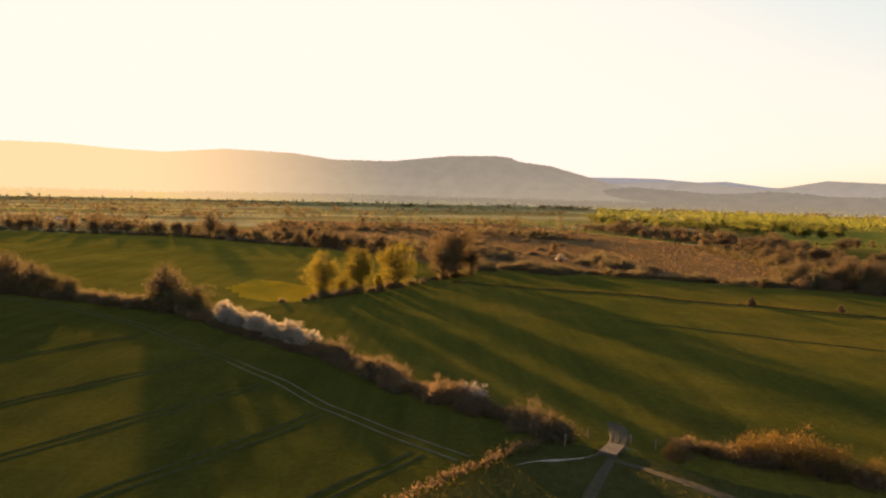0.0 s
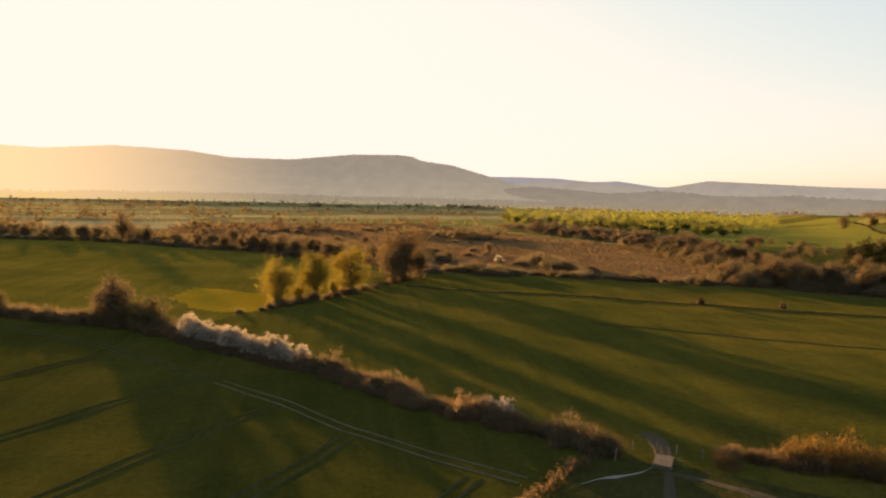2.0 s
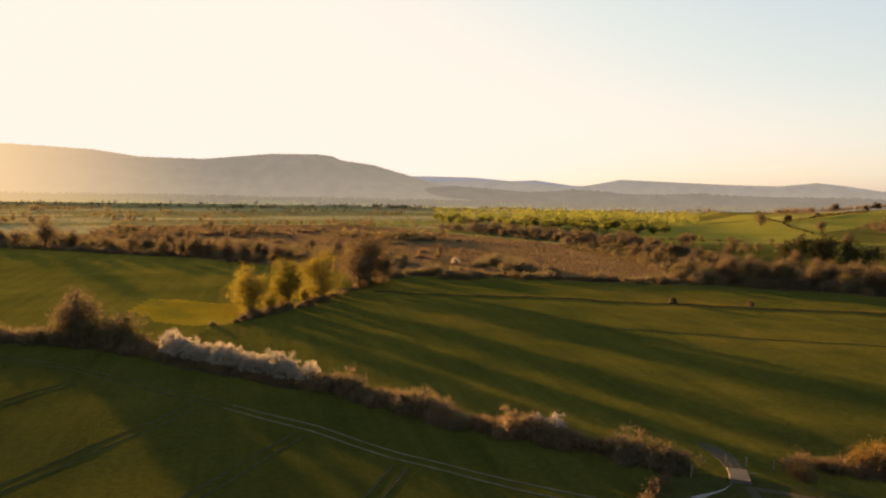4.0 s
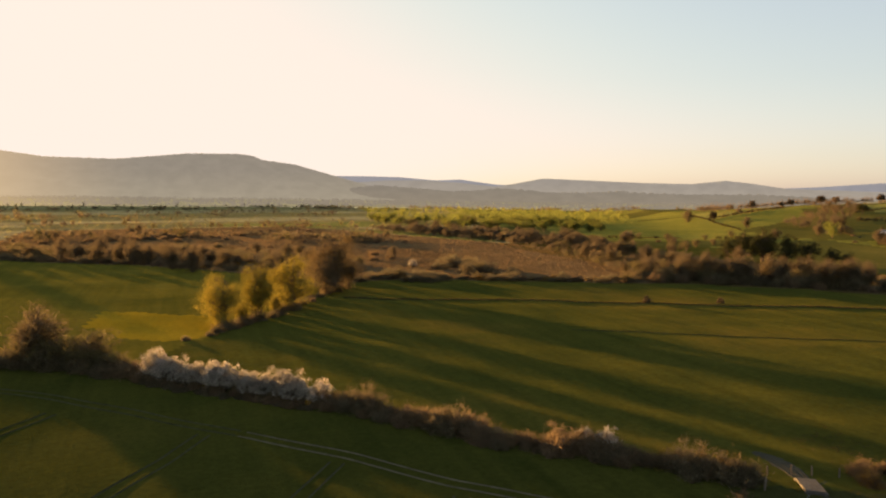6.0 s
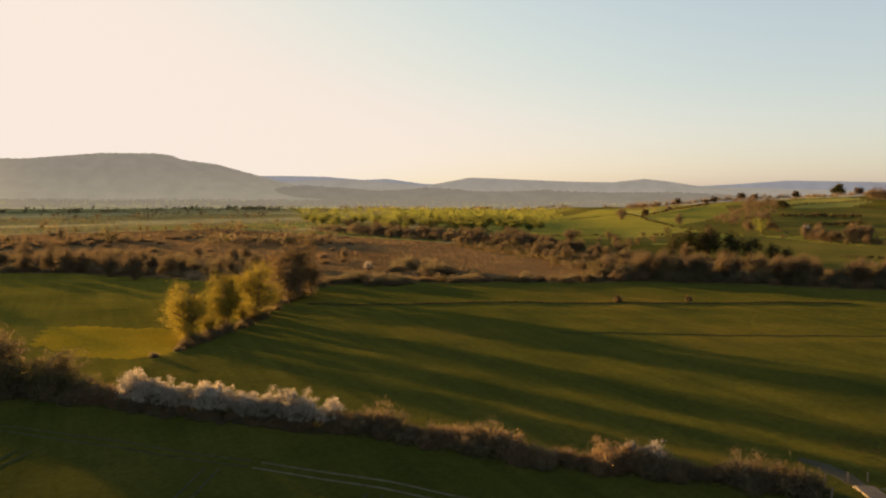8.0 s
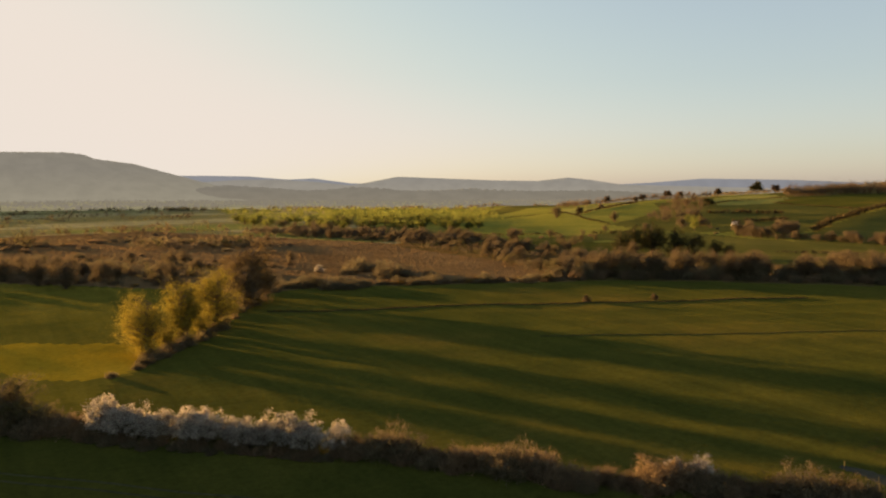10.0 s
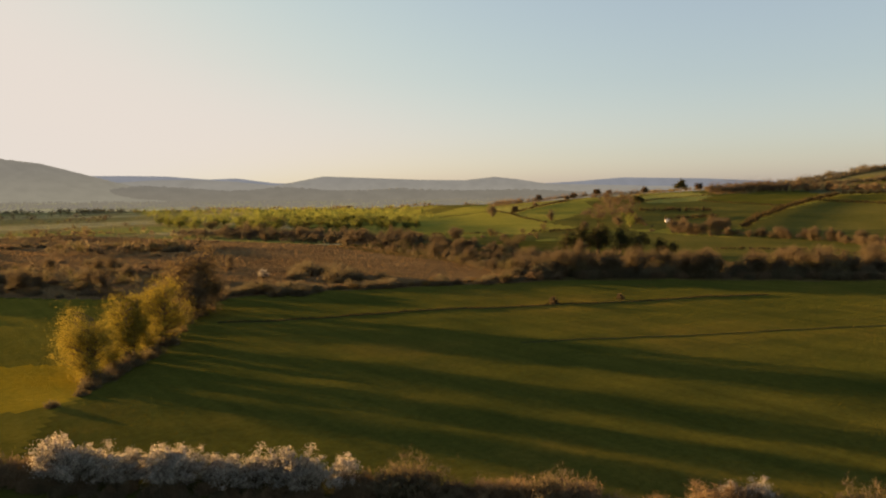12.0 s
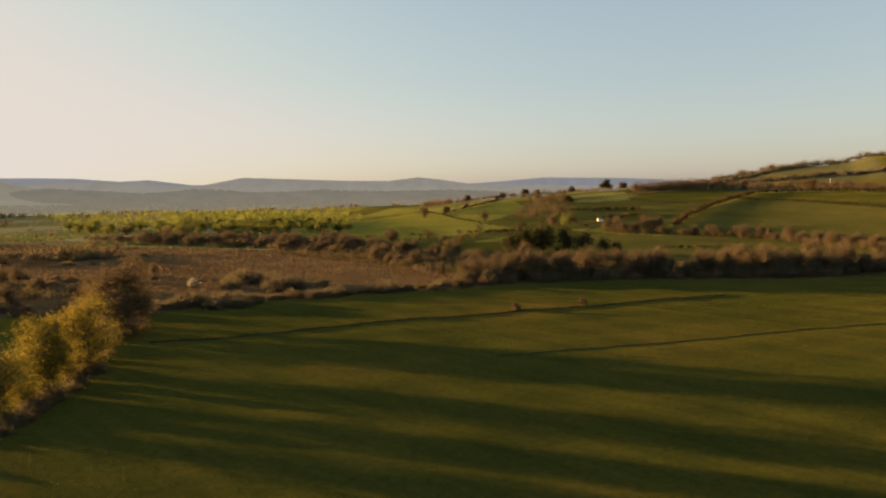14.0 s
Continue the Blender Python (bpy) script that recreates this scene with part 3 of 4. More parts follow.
def skyline_tree(x, y, h, leaf, seed):
    """A lone round-headed tree: trunk, three limbs and a crown."""
    rng = np.random.default_rng(seed)
    root = tagged(new("round_tree"), "lone round-headed tree on the skyline of the hill", "tree")
    root.matrix_basis = pose(x, y, float(land(x, y)) - 0.2)
    fork = np.array([0, 0, 0.35 * h])
    paths = [(np.array([[0, 0, 0], [0.1, 0, 0.2 * h], fork]), [0.04 * h, 0.03 * h, 0.022 * h])]
    tips = []
    for k in range(14):
        a, up = k * 2.4, 0.25 + 0.75 * rng.random()
        end = np.array([math.cos(a) * h * 0.42 * (1.1 - 0.6 * up), math.sin(a) * h * 0.42 * (1.1 - 0.6 * up), h * (0.3 + 0.62 * up)])
        paths.append((np.array([fork, (fork + end) / 2 + (0, 0, 0.04 * h), end]), [0.014 * h, 0.009 * h, 0.003 * h]))
        tips += [end, fork * 0.3 + end * 0.7]
    part("trunk", mesh_of("trunk", *tubes(paths), bark), root, "dark forked trunk")
    tips = np.array(tips)
    part("crown", mesh_of("crown", *leaves(rng, tips, np.full(len(tips), 0.17 * h), 70, 0.1 * h, 0.4), L[leaf]), root)
    return root


def row_of(points, step, height, width):
    return [(x + jit(width * 0.3), y + jit(width * 0.3), height * pick.uniform(0.7, 1.3), width * pick.uniform(0.8, 1.3)) for d, x, y in along(points, step)]


# the long hedge beside the crop
for d, x, y in along([(15.5, 83.5), (4, 95.5), (-6.5, 105), (-16.5, 118.5), (-24, 126), (-31.4, 133.6), (-46, 147.6), (-57, 157.5), (-68, 166), (-98, 178), (-150, 198)], 1.9):
    jx, jy, turn = jit(0.8), jit(0.8), pick.uniform(0, 6.28)
    q = 0.924 * x + 0.383 * y             # across the sunlight
    if 58 < d < 93:
        plant(pick.choice(blossoms), x + jx, y + jy, pick.uniform(0.85, 1.08) + 0.1 * math.sin(d * 0.5), turn)
        if pick.random() < 0.3:
            plant(pick.choice(thorns), x + 1.0 + jx, y + 1.0 + jy, pick.uniform(0.7, 0.95), turn)
        plant(pick.choice(thorns), x - 1.0 + jx, y - 1.3 + jy, pick.uniform(0.42, 0.62), turn)
        plant(pick.choice(umbers), x - 1.6 + jit(0.6), y - 2.0 + jit(0.6), pick.uniform(0.3, 0.45), turn)
    elif d < 104:
        plant(pick.choice(thorns + thorns + umbers if pick.random() < 0.8 else brambles), x + jx, y + jy, pick.uniform(0.8, 1.15) + 0.12 * math.sin(d * 0.4), turn)
        if pick.random() < 0.5:
            plant(pick.choice(thorns + umbers), x - 1.0 + jx, y - 1.2 + jy, pick.uniform(0.5, 0.75), turn)
        if d < 14 and pick.random() < 0.6:
            plant(pick.choice(golds), x + jx + 1, y + jy, pick.uniform(0.5, 0.75), turn)
    else:
        plant(pick.choice(thorns + greys + umbers), x + jx, y + jy, pick.uniform(0.95, 1.3), turn)
        if not -18 < q < 0 and pick.random() < 0.6:
            plant(pick.choice(olives + browns[:1]), x + jx, y + jy + 1, pick.uniform(0.6, 0.8), turn, 1.2)
plant(blossoms[0], 5.6, 95.9, 0.72, 0.3)
plant(blossoms[2], 3.6, 97.6, 0.66, 1.3)
plant(umbers[0], 4.0, 94.6, 0.78, 0.3)
plant(umbers[1], 5.4, 93.4, 0.7, 2.3)
for x, y, k in ((-58, 160, 0.58), (-63.5, 164.5, 0.6), (-54, 156.5, 0.45), (-68, 167, 0.5)):
    plant(pick.choice(olives), x, y, k, jit(3), 1.55)

# willows between the two pastures
for k, (x, y, s) in enumerate([(-34, 195.5, 0.9), (-24.3, 203.5, 0.98), (-14.5, 216.5, 1.0), (-29, 199.5, 0.36), (-19.5, 210, 0.36)]):
    plant(willows[k % 3], x, y, s, k * 1.3)
tall = broad_tree("alder_tree", "tall dense brown alder at the end of the willow row", 18.5, 6.6, "alder", 39, 3, 0.02, 160, 130, 0.5, 0.16, 0.11, 0.3, "brown", lobes=9)
for x, y, k in ((-35, 188, 0.6), (-33, 191.5, 0.9), (-29, 196, 0.8), (-25, 200, 0.9), (-19, 207, 0.7), (-14, 213, 0.8), (-37, 185, 0.4)):
    plant(pick.choice(umbers), x, y, k, jit(3), 1.2)
plant(tall, 4, 247, 1.02, 0.3, 1.4)
plant(browns[1], 0, 239, 0.85, 2.0)
plant(browns[2], 10.5, 252, 0.8, 1.0)
for d, x, y in along([(-32, 191), (-22, 203), (-8, 226), (12, 262)], 5.5):
    plant(pick.choice(greys + brambles + thorns), x + jit(1.5), y + jit(1), pick.uniform(0.5, 0.9), pick.uniform(0, 6))
plant(greys[0], -42, 180, 0.45, 0.5)

# back hedge of the big pasture, and the belt of scrub behind it
for d, x, y in along([(14, 266), (35, 269), (57, 264), (78, 254), (101, 245), (120, 236)], 3.0):
    plant(pick.choice(greys + brambles + greys), x + jit(2), y + pick.uniform(0, 9), pick.uniform(0.5, 1.4), pick.uniform(0, 6), pick.uniform(1.0, 1.4))
    if pick.random() < 0.3:
        plant(pick.choice(golds + olives[:1]), x + jit(3), y + pick.uniform(0, 9), pick.uniform(0.4, 0.6), pick.uniform(0, 6), 1.3)
for d, x, y in along([(120, 238), (139, 228), (160, 211), (187, 183), (225, 150), (290, 110)], 2.8):
    plant(pick.choice(umbers[:1] + greys + thorns), x + pick.uniform(-2, 4), y + pick.uniform(0, 8), pick.uniform(0.6, 1.5), pick.uniform(0, 6))
    plant(pick.choice(umbers[:1] + greys), x + pick.uniform(2, 10), y + pick.uniform(3, 14), pick.uniform(1.0, 1.7), pick.uniform(0, 6))
    for far_by in (12, 30):
        if pick.random() < 0.7:
            plant(pick.choice(browns + olives), x + pick.uniform(2, far_by), y + pick.uniform(2, far_by), pick.uniform(0.5, 0.85), pick.uniform(0, 6), pick.uniform(1.0, 1.3))
belt = {"grey": [], "brown": [], "umber": [], "olive": [], "dusk": []}
for d, x, y in along([(126, 256), (140, 300), (150, 350), (158, 400), (162, 460), (135, 540)], 3.2):
    plant(pick.choice(browns + olives + browns), x + pick.uniform(0, 50), y + jit(8), pick.uniform(0.35, 0.65), pick.uniform(0, 6), pick.uniform(1.0, 1.5))
    for q in range(7):
        belt[pick.choice(list(belt))].append((x + pick.uniform(-2, 62), y + jit(9), pick.uniform(2, 5.5), pick.uniform(3, 7)))
for d, x, y in along([(122, 238), (139, 228), (160, 211), (187, 183), (225, 150), (290, 110)], 2.5):
    for q in range(3):
        belt[pick.choice(list(belt))].append((x + pick.uniform(0, 28), y + pick.uniform(2, 30), pick.uniform(2, 6), pick.uniform(3, 7)))
for d, x, y in along([(112, 592), (128, 552), (150, 510), (162, 470), (172, 425), (182, 385)], 4):
    for q in range(4):
        belt[pick.choice(("dusk", "umber", "dusk"))].append((x + pick.uniform(0, 26), y + pick.uniform(0, 26), pick.uniform(5, 9.5), pick.uniform(6, 10)))
    if pick.random() < 0.5:
        plant(pick.choice(browns + browns + olives), x + pick.uniform(4, 40), y + pick.uniform(0, 20), pick.uniform(0.5, 0.75), pick.uniform(0, 6), 1.2)
for d, x, y in along([(-8, 298), (-57, 350), (-98, 376), (-135, 402), (-213, 418), (-330, 435)], 4):
    for q in range(4):
        belt[pick.choice(("grey", "brown", "olive", "grey"))].append((x + pick.uniform(0, 40), y + pick.uniform(2, 45), pick.uniform(2, 6), pick.uniform(4, 8)))
for n, leaf in enumerate(belt):
    clumps("scrub_belt", "tangled belt of leafless thorn and sallow scrub", "scrub", belt[leaf], leaf, 380 + n, 140, 0.10, grain=0.25)

# left pasture's far hedge
for d, x, y in along([(-22, 314), (-57, 347), (-98, 372), (-135, 398), (-213, 413), (-330, 430)], 3.6):
    plant(pick.choice(greys + thorns + brambles), x + jit(3), y + pick.uniform(0, 8), pick.uniform(0.35, 1.1), pick.uniform(0, 6), pick.uniform(1.0, 1.5))
    if pick.random() < 0.7:
        plant(pick.choice(browns + browns + olives), x + jit(4), y + pick.uniform(4, 50), pick.uniform(0.42, 0.66), pick.uniform(0, 6), 1.3)
plant(browns[2], -135, 399, 1.1, 1.0, 1.2)
for x, y, k in ((-37.4, 314, 0.7), (-45, 329, 0.72), (-60, 349, 0.7), (-75, 358, 0.6)):
    plant(pick.choice(browns), x, y, k, jit(3), 1.2)

# marsh bushes
for k in range(120):
    x, y = pick.uniform(-140, 130), pick.uniform(290, 640)
    if inside(np.array([x]), np.array([y]), ZONES[2][1])[0] and not (60 < x < 150 and y < 330 + 1.2 * x):
        plant(pick.choice(greys + brambles + thorns), x, y, pick.uniform(0.45, 1.15), pick.uniform(0, 6), pick.uniform(1.0, 1.5))
        if pick.random() < 0.12:
            plant(pick.choice(browns + olives), x + 2, y + 3, pick.uniform(0.4, 0.6), pick.uniform(0, 6))
for leaf, seed, count in (("red", 371, 900), ("grey", 372, 1000), ("brown", 373, 700), ("rush", 374, 700)):
    low = []
    while len(low) < count:
        x, y = pick.uniform(-145, 155), pick.uniform(240, 650)
        if inside(np.array([x]), np.array([y]), ZONES[2][1])[0] and (not (60 < x < 150 and y < 330 + 1.2 * x) or pick.random() < 0.08):
            low.append((x, y, pick.uniform(0.5, 1.6), pick.uniform(1.5, 5)))
    clumps("low_scrub", "low tangled scrub and dead rushes on wet ground", "scrub", low, leaf, seed, 60, 0.16, grain=0.26)
plant(blossoms[1], 53, 311, 0.85, 0.4, 1.1)
for k in range(90):
    x, y = pick.uniform(-75, 30), pick.uniform(285, 430)
    if inside(np.array([x]), np.array([y]), ZONES[2][1])[0]:
        plant(pick.choice(greys + umbers + thorns + brambles), x, y, pick.uniform(0.5, 1.4), pick.uniform(0, 6), pick.uniform(1.0, 1.5))
        if pick.random() < 0.16:
            plant(pick.choice(browns + olives), x + 3, y + 4, pick.uniform(0.35, 0.6), pick.uniform(0, 6), 1.2)
for line, n in (([(30, 548), (59, 494), (80, 462)], 30), ([(-140, 470), (-60, 520), (20, 560)], 46), ([(-130, 430), (-40, 400), (-10, 350)], 40)):
    pts = list(along(line, 1.0))
    for k in range(n):
        d, x, y = pick.choice(pts)
        plant(pick.choice(greys + thorns + brambles), x + jit(9), y + jit(9), pick.uniform(0.6, 1.3), pick.uniform(0, 6), pick.uniform(0.9, 1.4))
for x, y, s in ((70, 309, 2.0), (77, 305, 1.7), (69.8, 283, 1.9), (75, 281, 1.6), (30, 272, 1.1), (36, 264, 1.3), (42, 260, 1.2), (49, 264, 1.0), (67, 259, 1.0), (61, 300, 1.2), (84, 276, 1.1)):
    plant(pick.choice(greys), x, y, s, pick.uniform(0, 6), 1.2)
olive_bush = bush("gorse_bush", "dark bare bush alone in the pasture", 2.8, 1.3, "hillwood", 97, 30, 80, 0.5, 0.08, 0.9, 0.1, 0.2, "umber")
plant(olive_bush, 88.5, 196, 1.0, 0.2)
plant(olive_bush, 110, 188.5, 0.85, 0.9)
clumps("dead_grass_ridge", "low ridge of pale dead grass at the field edge", "grass", [(138 + 18 * pick.random(), 208 - 12 * pick.random(), 0.5, 1.4) for k in range(40)], "rush", 98, 24, 0.2)

# pines and trees towards the hill
for x, y, s in ((224, 306, 0.9), (228, 300, 1.2), (234, 293, 1.3), (238, 296, 1.1), (241, 284, 1.15), (246, 276, 0.95), (251, 267, 0.7), (255, 262, 0.55)):
    plant(pick.choice(darks), x, y, s, pick.uniform(0, 6), 1.2)
for k in range(80):
    x, y = pick.uniform(165, 440), pick.uniform(190, 470)
    if 0.5 * x + y > 345 and not any(inside(np.array([x]), np.array([y]), poly)[0] for name, poly in ZONES[6:]):
        plant(pick.choice(greys + browns + olives + thorns), x, y, pick.uniform(0.4, 0.75), pick.uniform(0, 6), 1.2)
for x, y, s in ((293, 437, 1.0), (274, 386, 0.85), (297, 395, 0.7), (464, 615, 1.2), (430, 500, 0.9), (244, 365, 0.6), (292, 470, 0.8), (361, 446, 0.9), (370, 412, 0.8), (300, 205, 0.9), (442, 411, 0.9), (330, 440, 0.7)):
    plant(pick.choice(browns + olives), x, y, s * 0.8, pick.uniform(0, 6), 1.1)
plant(coppices[0], 408, 396, 1.25, 0.4, 1.2)
plant(coppices[1], 437, 425, 1.0, 0.9)

# poplar plantation
for k in range(170):
    r, az = pick.uniform(640, 860), pick.uniform(12, 30)
    if r < 720 and az < 16 or math.sin(az * 1.9 + r * 0.013) > 0.75:
        continue
    az = radians(az)
    plant(pick.choice(coppices if pick.random() < 0.85 else olives), r * math.sin(az), r * math.cos(az), pick.uniform(0.6, 1.15), pick.uniform(0, 6), 2.2)
deep = []
for k in range(800):
    r, az = pick.uniform(800, 1450), pick.uniform(12.5, 33)
    if math.sin(az * 0.9 + r * 0.009) + math.sin(az * 2.3 - r * 0.021) > 1.0:
        continue
    az = radians(az)
    deep.append((r * math.sin(az), r * math.cos(az), pick.uniform(6, 12.5), pick.uniform(6, 12)))
clumps("poplar_plantation", "deep plantation of poplars in fresh leaf", "wood", deep, "coppice", 375, 64, 0.4, grain=0.19)
# added: one of each kind not planted yet, beside the marsh scrub
for kind in browns + olives + darks + coppices + blossoms + thorns + greys + umbers + brambles + golds:
    if kind.name not in used:
        plant(kind, 150 + jit(12), 300 + jit(30), 0.7, jit(3))
# shrubs beside the stream
for x, y, s in ((29, 80, 0.9), (32, 79, 0.9), (35, 77.5, 1.0), (38, 76, 1.0), (42, 74, 1.0), (46, 72, 1.0), (50, 70, 1.0), (28, 78, 0.7)):
    plant(pick.choice(brambles), x, y, s, pick.uniform(0, 6))
for x, y, s in ((36, 78, 0.8), (38.5, 78, 1.05), (41, 76, 1.15), (43.5, 74, 1.05), (47, 72, 0.8), (27.3, 77.5, 0.55)):
    plant(pick.choice(golds), x, y, s, pick.uniform(0, 6))


# ---- hedges, woods and lone trees on the rising ground ----
HILL_HEDGES = [
    ([(442, 320), (515, 345), (595, 362), (660, 375), (728, 385), (807, 394), (842, 349), (850, 270), (800, 180)], 3.4, 3.6, "hedge"),
    ([(716, 377), (698, 311), (656, 244), (610, 180), (560, 130)], 2.0, 2.6, "hedge"),
    ([(690, 500), (674, 469), (660, 425), (647, 385)], 1.3, 2.2, "hedge"),
    ([(484, 606), (545, 624), (631, 661), (680, 690)], 2.0, 2.8, "hedge"),
    ([(412, 488), (451, 560), (484, 606), (523, 675)], 1.2, 2.2, "hedge"),
    ([(345, 443), (369, 418)], 2.0, 3.0, "hedge"), ([(250, 485), (292, 470), (320, 452)], 1.5, 2.4, "hedge"),
    ([(540, 478), (556, 440), (560, 415)], 3.0, 4.0, "hedge"), ([(476, 405), (496, 392), (520, 385)], 2.4, 4.0, "hedge"),
    ([(620, 545), (690, 560), (783, 537)], 1.5, 2.5, "hedge"),
    ([(300, 262), (330, 215), (300, 165), (270, 120)], 1.4, 2.4, "hedge"),
]
for k, (line, h, w, leaf) in enumerate(HILL_HEDGES):
    clumps("field_hedge", "trimmed hedge between fields on the rising ground", "hedge", row_of(line, 2.0, h * 1.5, w * 1.3), leaf, 300 + k, 60, kind="", grain=0.3)
for k, (line, h, w, leaf) in enumerate([
        ([(392, 345), (398, 300), (404, 277), (402, 256), (400, 236), (380, 203), (356, 172), (320, 130)], 4.5, 6, "dusk"),
        ([(600, 752), (671, 790), (750, 778), (775, 720), (800, 660)], 10, 12, "dusk"),
        ([(790, 540), (812, 528), (847, 518), (861, 498), (874, 462), (878, 419), (880, 370), (870, 300), (860, 230)], 13, 13, "dusk"),
        ([(820, 560), (850, 535), (880, 510)], 16, 14, "hillwood")]):
    clumps("tree_belt", "belt of brown leafless trees along a field edge", "trees", row_of(line, 4.5, h, w) + row_of(line, 6, h * 0.8, w), leaf, 320 + k, 420, 0.22, grain=0.1)
for line, gap, lo, hi in (([(392, 345), (398, 300), (404, 277), (402, 256), (400, 236), (380, 203), (356, 172), (320, 130)], 3.4, 0.36, 0.66), ([(396, 352), (410, 335), (424, 322), (436, 330), (425, 350), (410, 362)], 6.0, 0.55, 0.85), ([(800, 540), (847, 520), (865, 498), (880, 462), (884, 419), (886, 370), (876, 300), (866, 230)], 9.0, 0.5, 0.95)):
    for d, x, y in along(line, gap):
        plant(pick.choice(browns + browns + olives), x + jit(3), y + jit(3), pick.uniform(lo, hi), pick.uniform(0, 6), pick.uniform(1.0, 1.35))
slope = {"hillwood": [], "dusk": [], "brown": []}
for k in range(620):
    x, y = pick.uniform(430, 730), pick.uniform(380, 650)
    if inside(np.array([x]), np.array([y]), [(440, 460), (487, 455), (563, 500), (663, 570), (750, 690), (695, 685), (640, 612), (560, 545), (470, 498)])[0]:
        slope[pick.choice(("hillwood", "dusk", "dusk", "brown"))].append((x, y, pick.uniform(6, 12), pick.uniform(6, 12)))
for n, leaf in enumerate(slope):
    clumps("slope_wood", "open wood of brown leafless trees on the slope", "wood", slope[leaf], leaf, 390 + n, 420, 0.22, grain=0.1)
crest = []
for line, h, w, deep_by in (([(1180, 700), (1330, 600), (1370, 480), (1400, 420), (1440, 360), (1450, 250), (1440, 120)], 12, 22, 70), ([(960, 600), (1080, 570), (1180, 540), (1330, 500)], 9, 13, 20), ([(1000, 480), (1080, 400), (1120, 300)], 8, 14, 30)):
    for k in range(3):
        crest += [(x + pick.uniform(0, deep_by), y + jit(8), a * (1.0, 0.8, 0.5)[k], b) for x, y, a, b in row_of(line, 6, h, w)]
clumps("ridge_wood", "dark wood along the hill's crest", "wood", crest, "crest", 330, 240, 0.4, grain=0.13)
clumps("ridge_wood", "low scrub under the crest wood", "wood", [(x, y, 5.0, 24.0) for x, y, h, w in crest[::2]], "crest", 331, 60, grain=0.5)
for x, y, h, leaf in ((838, 616, 19, "dark"), (842, 590, 13, "hillwood"), (612, 530, 12, "dark"), (795, 545, 13, "dusk"), (690, 690, 11, "hillwood"), (650, 668, 9, "dusk"), (755, 700, 13, "hillwood"), (770, 690, 11, "dusk"), (800, 650, 12, "hillwood"), (720, 782, 12, "hillwood"), (690, 795, 10, "dusk"), (905, 480, 13, "dusk"), (900, 440, 11, "hillwood"), (470, 440, 9, "hillwood"), (880, 350, 14, "hillwood"), (890, 400, 10, "dusk"), (484, 600, 9, "hillwood"), (540, 622, 7, "dusk")):
    skyline_tree(x, y, h, leaf, 340 + int(x))
mast = tagged(new("mast"), "thin white mast among trees on the hill", "mast")
mast.matrix_basis = pose(935, 345, float(land(935, 345)))
white_metal = plain("white_metal", (0.7, 0.7, 0.68), (0.85, 0.85, 0.83), 1.0, 0.5, 0.01)
part("pole", mesh_of("pole", *tubes([(np.array([[0, 0, -0.5], [0, 0, 5.0], [0, 0, 9.0]]), [0.32, 0.28, 0.22])], 8), white_metal), mast)
part("cap", mesh_of("cap", *tubes([(np.array([[0, 0, 8.9], [0, 0, 9.5]]), [0.5, 0.4])], 8), white_metal), mast)

# hedgerows and trees of the far vale
rows = {"grey": [], "dusk": [], "umber": []}
trees = {"dusk": [], "olive": [], "grey": [], "brown": []}
far_rows, far_trees = [], []
ca, sa = math.cos(0.32), math.sin(0.32)


def vale(x, y):
    """Whether open vale lies here: not the marsh, the plantation or the rising ground."""
    r, az = math.hypot(x, y), math.degrees(math.atan2(x, y))
    return 470 < r and -56 < az < 64 and not (x > 330 and y < 800) and not (560 < r < 1380 and 10 < az < 31) and not (x > 200 and y < 600)


for row in range(-4, 16):
    for k in range(-320, 420):
        # along the fields, and across them
        for u, v, keep in ((k * 6.0, row * 190.0 + 20 * math.sin(k * 0.021 + row), math.sin(row * 3.7 + k * 0.043) > -0.55), (row * 330.0 + 30 * math.sin(k * 0.04), k * 6.0, math.sin(row * 2.1 + k * 0.11) > 0.15)):
            x, y = u * ca - v * sa, u * sa + v * ca
            r = math.hypot(x, y)
            if not keep or not vale(x, y) or r > 3300:
                continue
            if r > 1650:
                if k % 2 == 0 and row % 2 == 0:
                    far_rows.append((x + jit(4), y + jit(4), pick.uniform(1.5, 3), 13))
                    if pick.random() < 0.22:
                        far_trees.append((x + jit(6), y + jit(6), pick.uniform(7, 13), pick.uniform(9, 15)))
                continue
            rows[pick.choice(list(rows))].append((x + jit(1), y + jit(1), pick.uniform(1.1, 2.3), pick.uniform(5.5, 7.5)))
            if pick.random() < 0.1:
                trees[pick.choice(list(trees))].append((x + jit(3), y + jit(3), pick.uniform(6, 12), pick.uniform(6, 10)))
# brown woodland and carr west of the marsh
for k in range(5200):
    az, r = pick.uniform(-54, 12), 470 + 1100 * pick.random() ** 1.3
    x, y = r * math.sin(radians(az)), r * math.cos(radians(az))
    if not vale(x, y) or noise.noise(Vector((x * 0.009, y * 0.016, 3))) < (0.05 if az < -12 else 0.2):
        continue
    trees[pick.choice(("dusk", "brown", "grey", "brown", "olive"))].append((x, y, pick.uniform(3, 9), pick.uniform(5, 11)))
for k in range(520):
    r, az = pick.uniform(1380, 1650), pick.uniform(4, 58)
    for q in range(3):
        x, y = r * math.sin(radians(az)) + q * 9 + jit(5), r * math.cos(radians(az)) + jit(8)
        if vale(x, y) and noise.noise(Vector((x * 0.006, y * 0.01, 8))) > 0.05:
            trees[pick.choice(("dusk", "grey", "olive"))].append((x, y, pick.uniform(5, 10), pick.uniform(7, 12)))
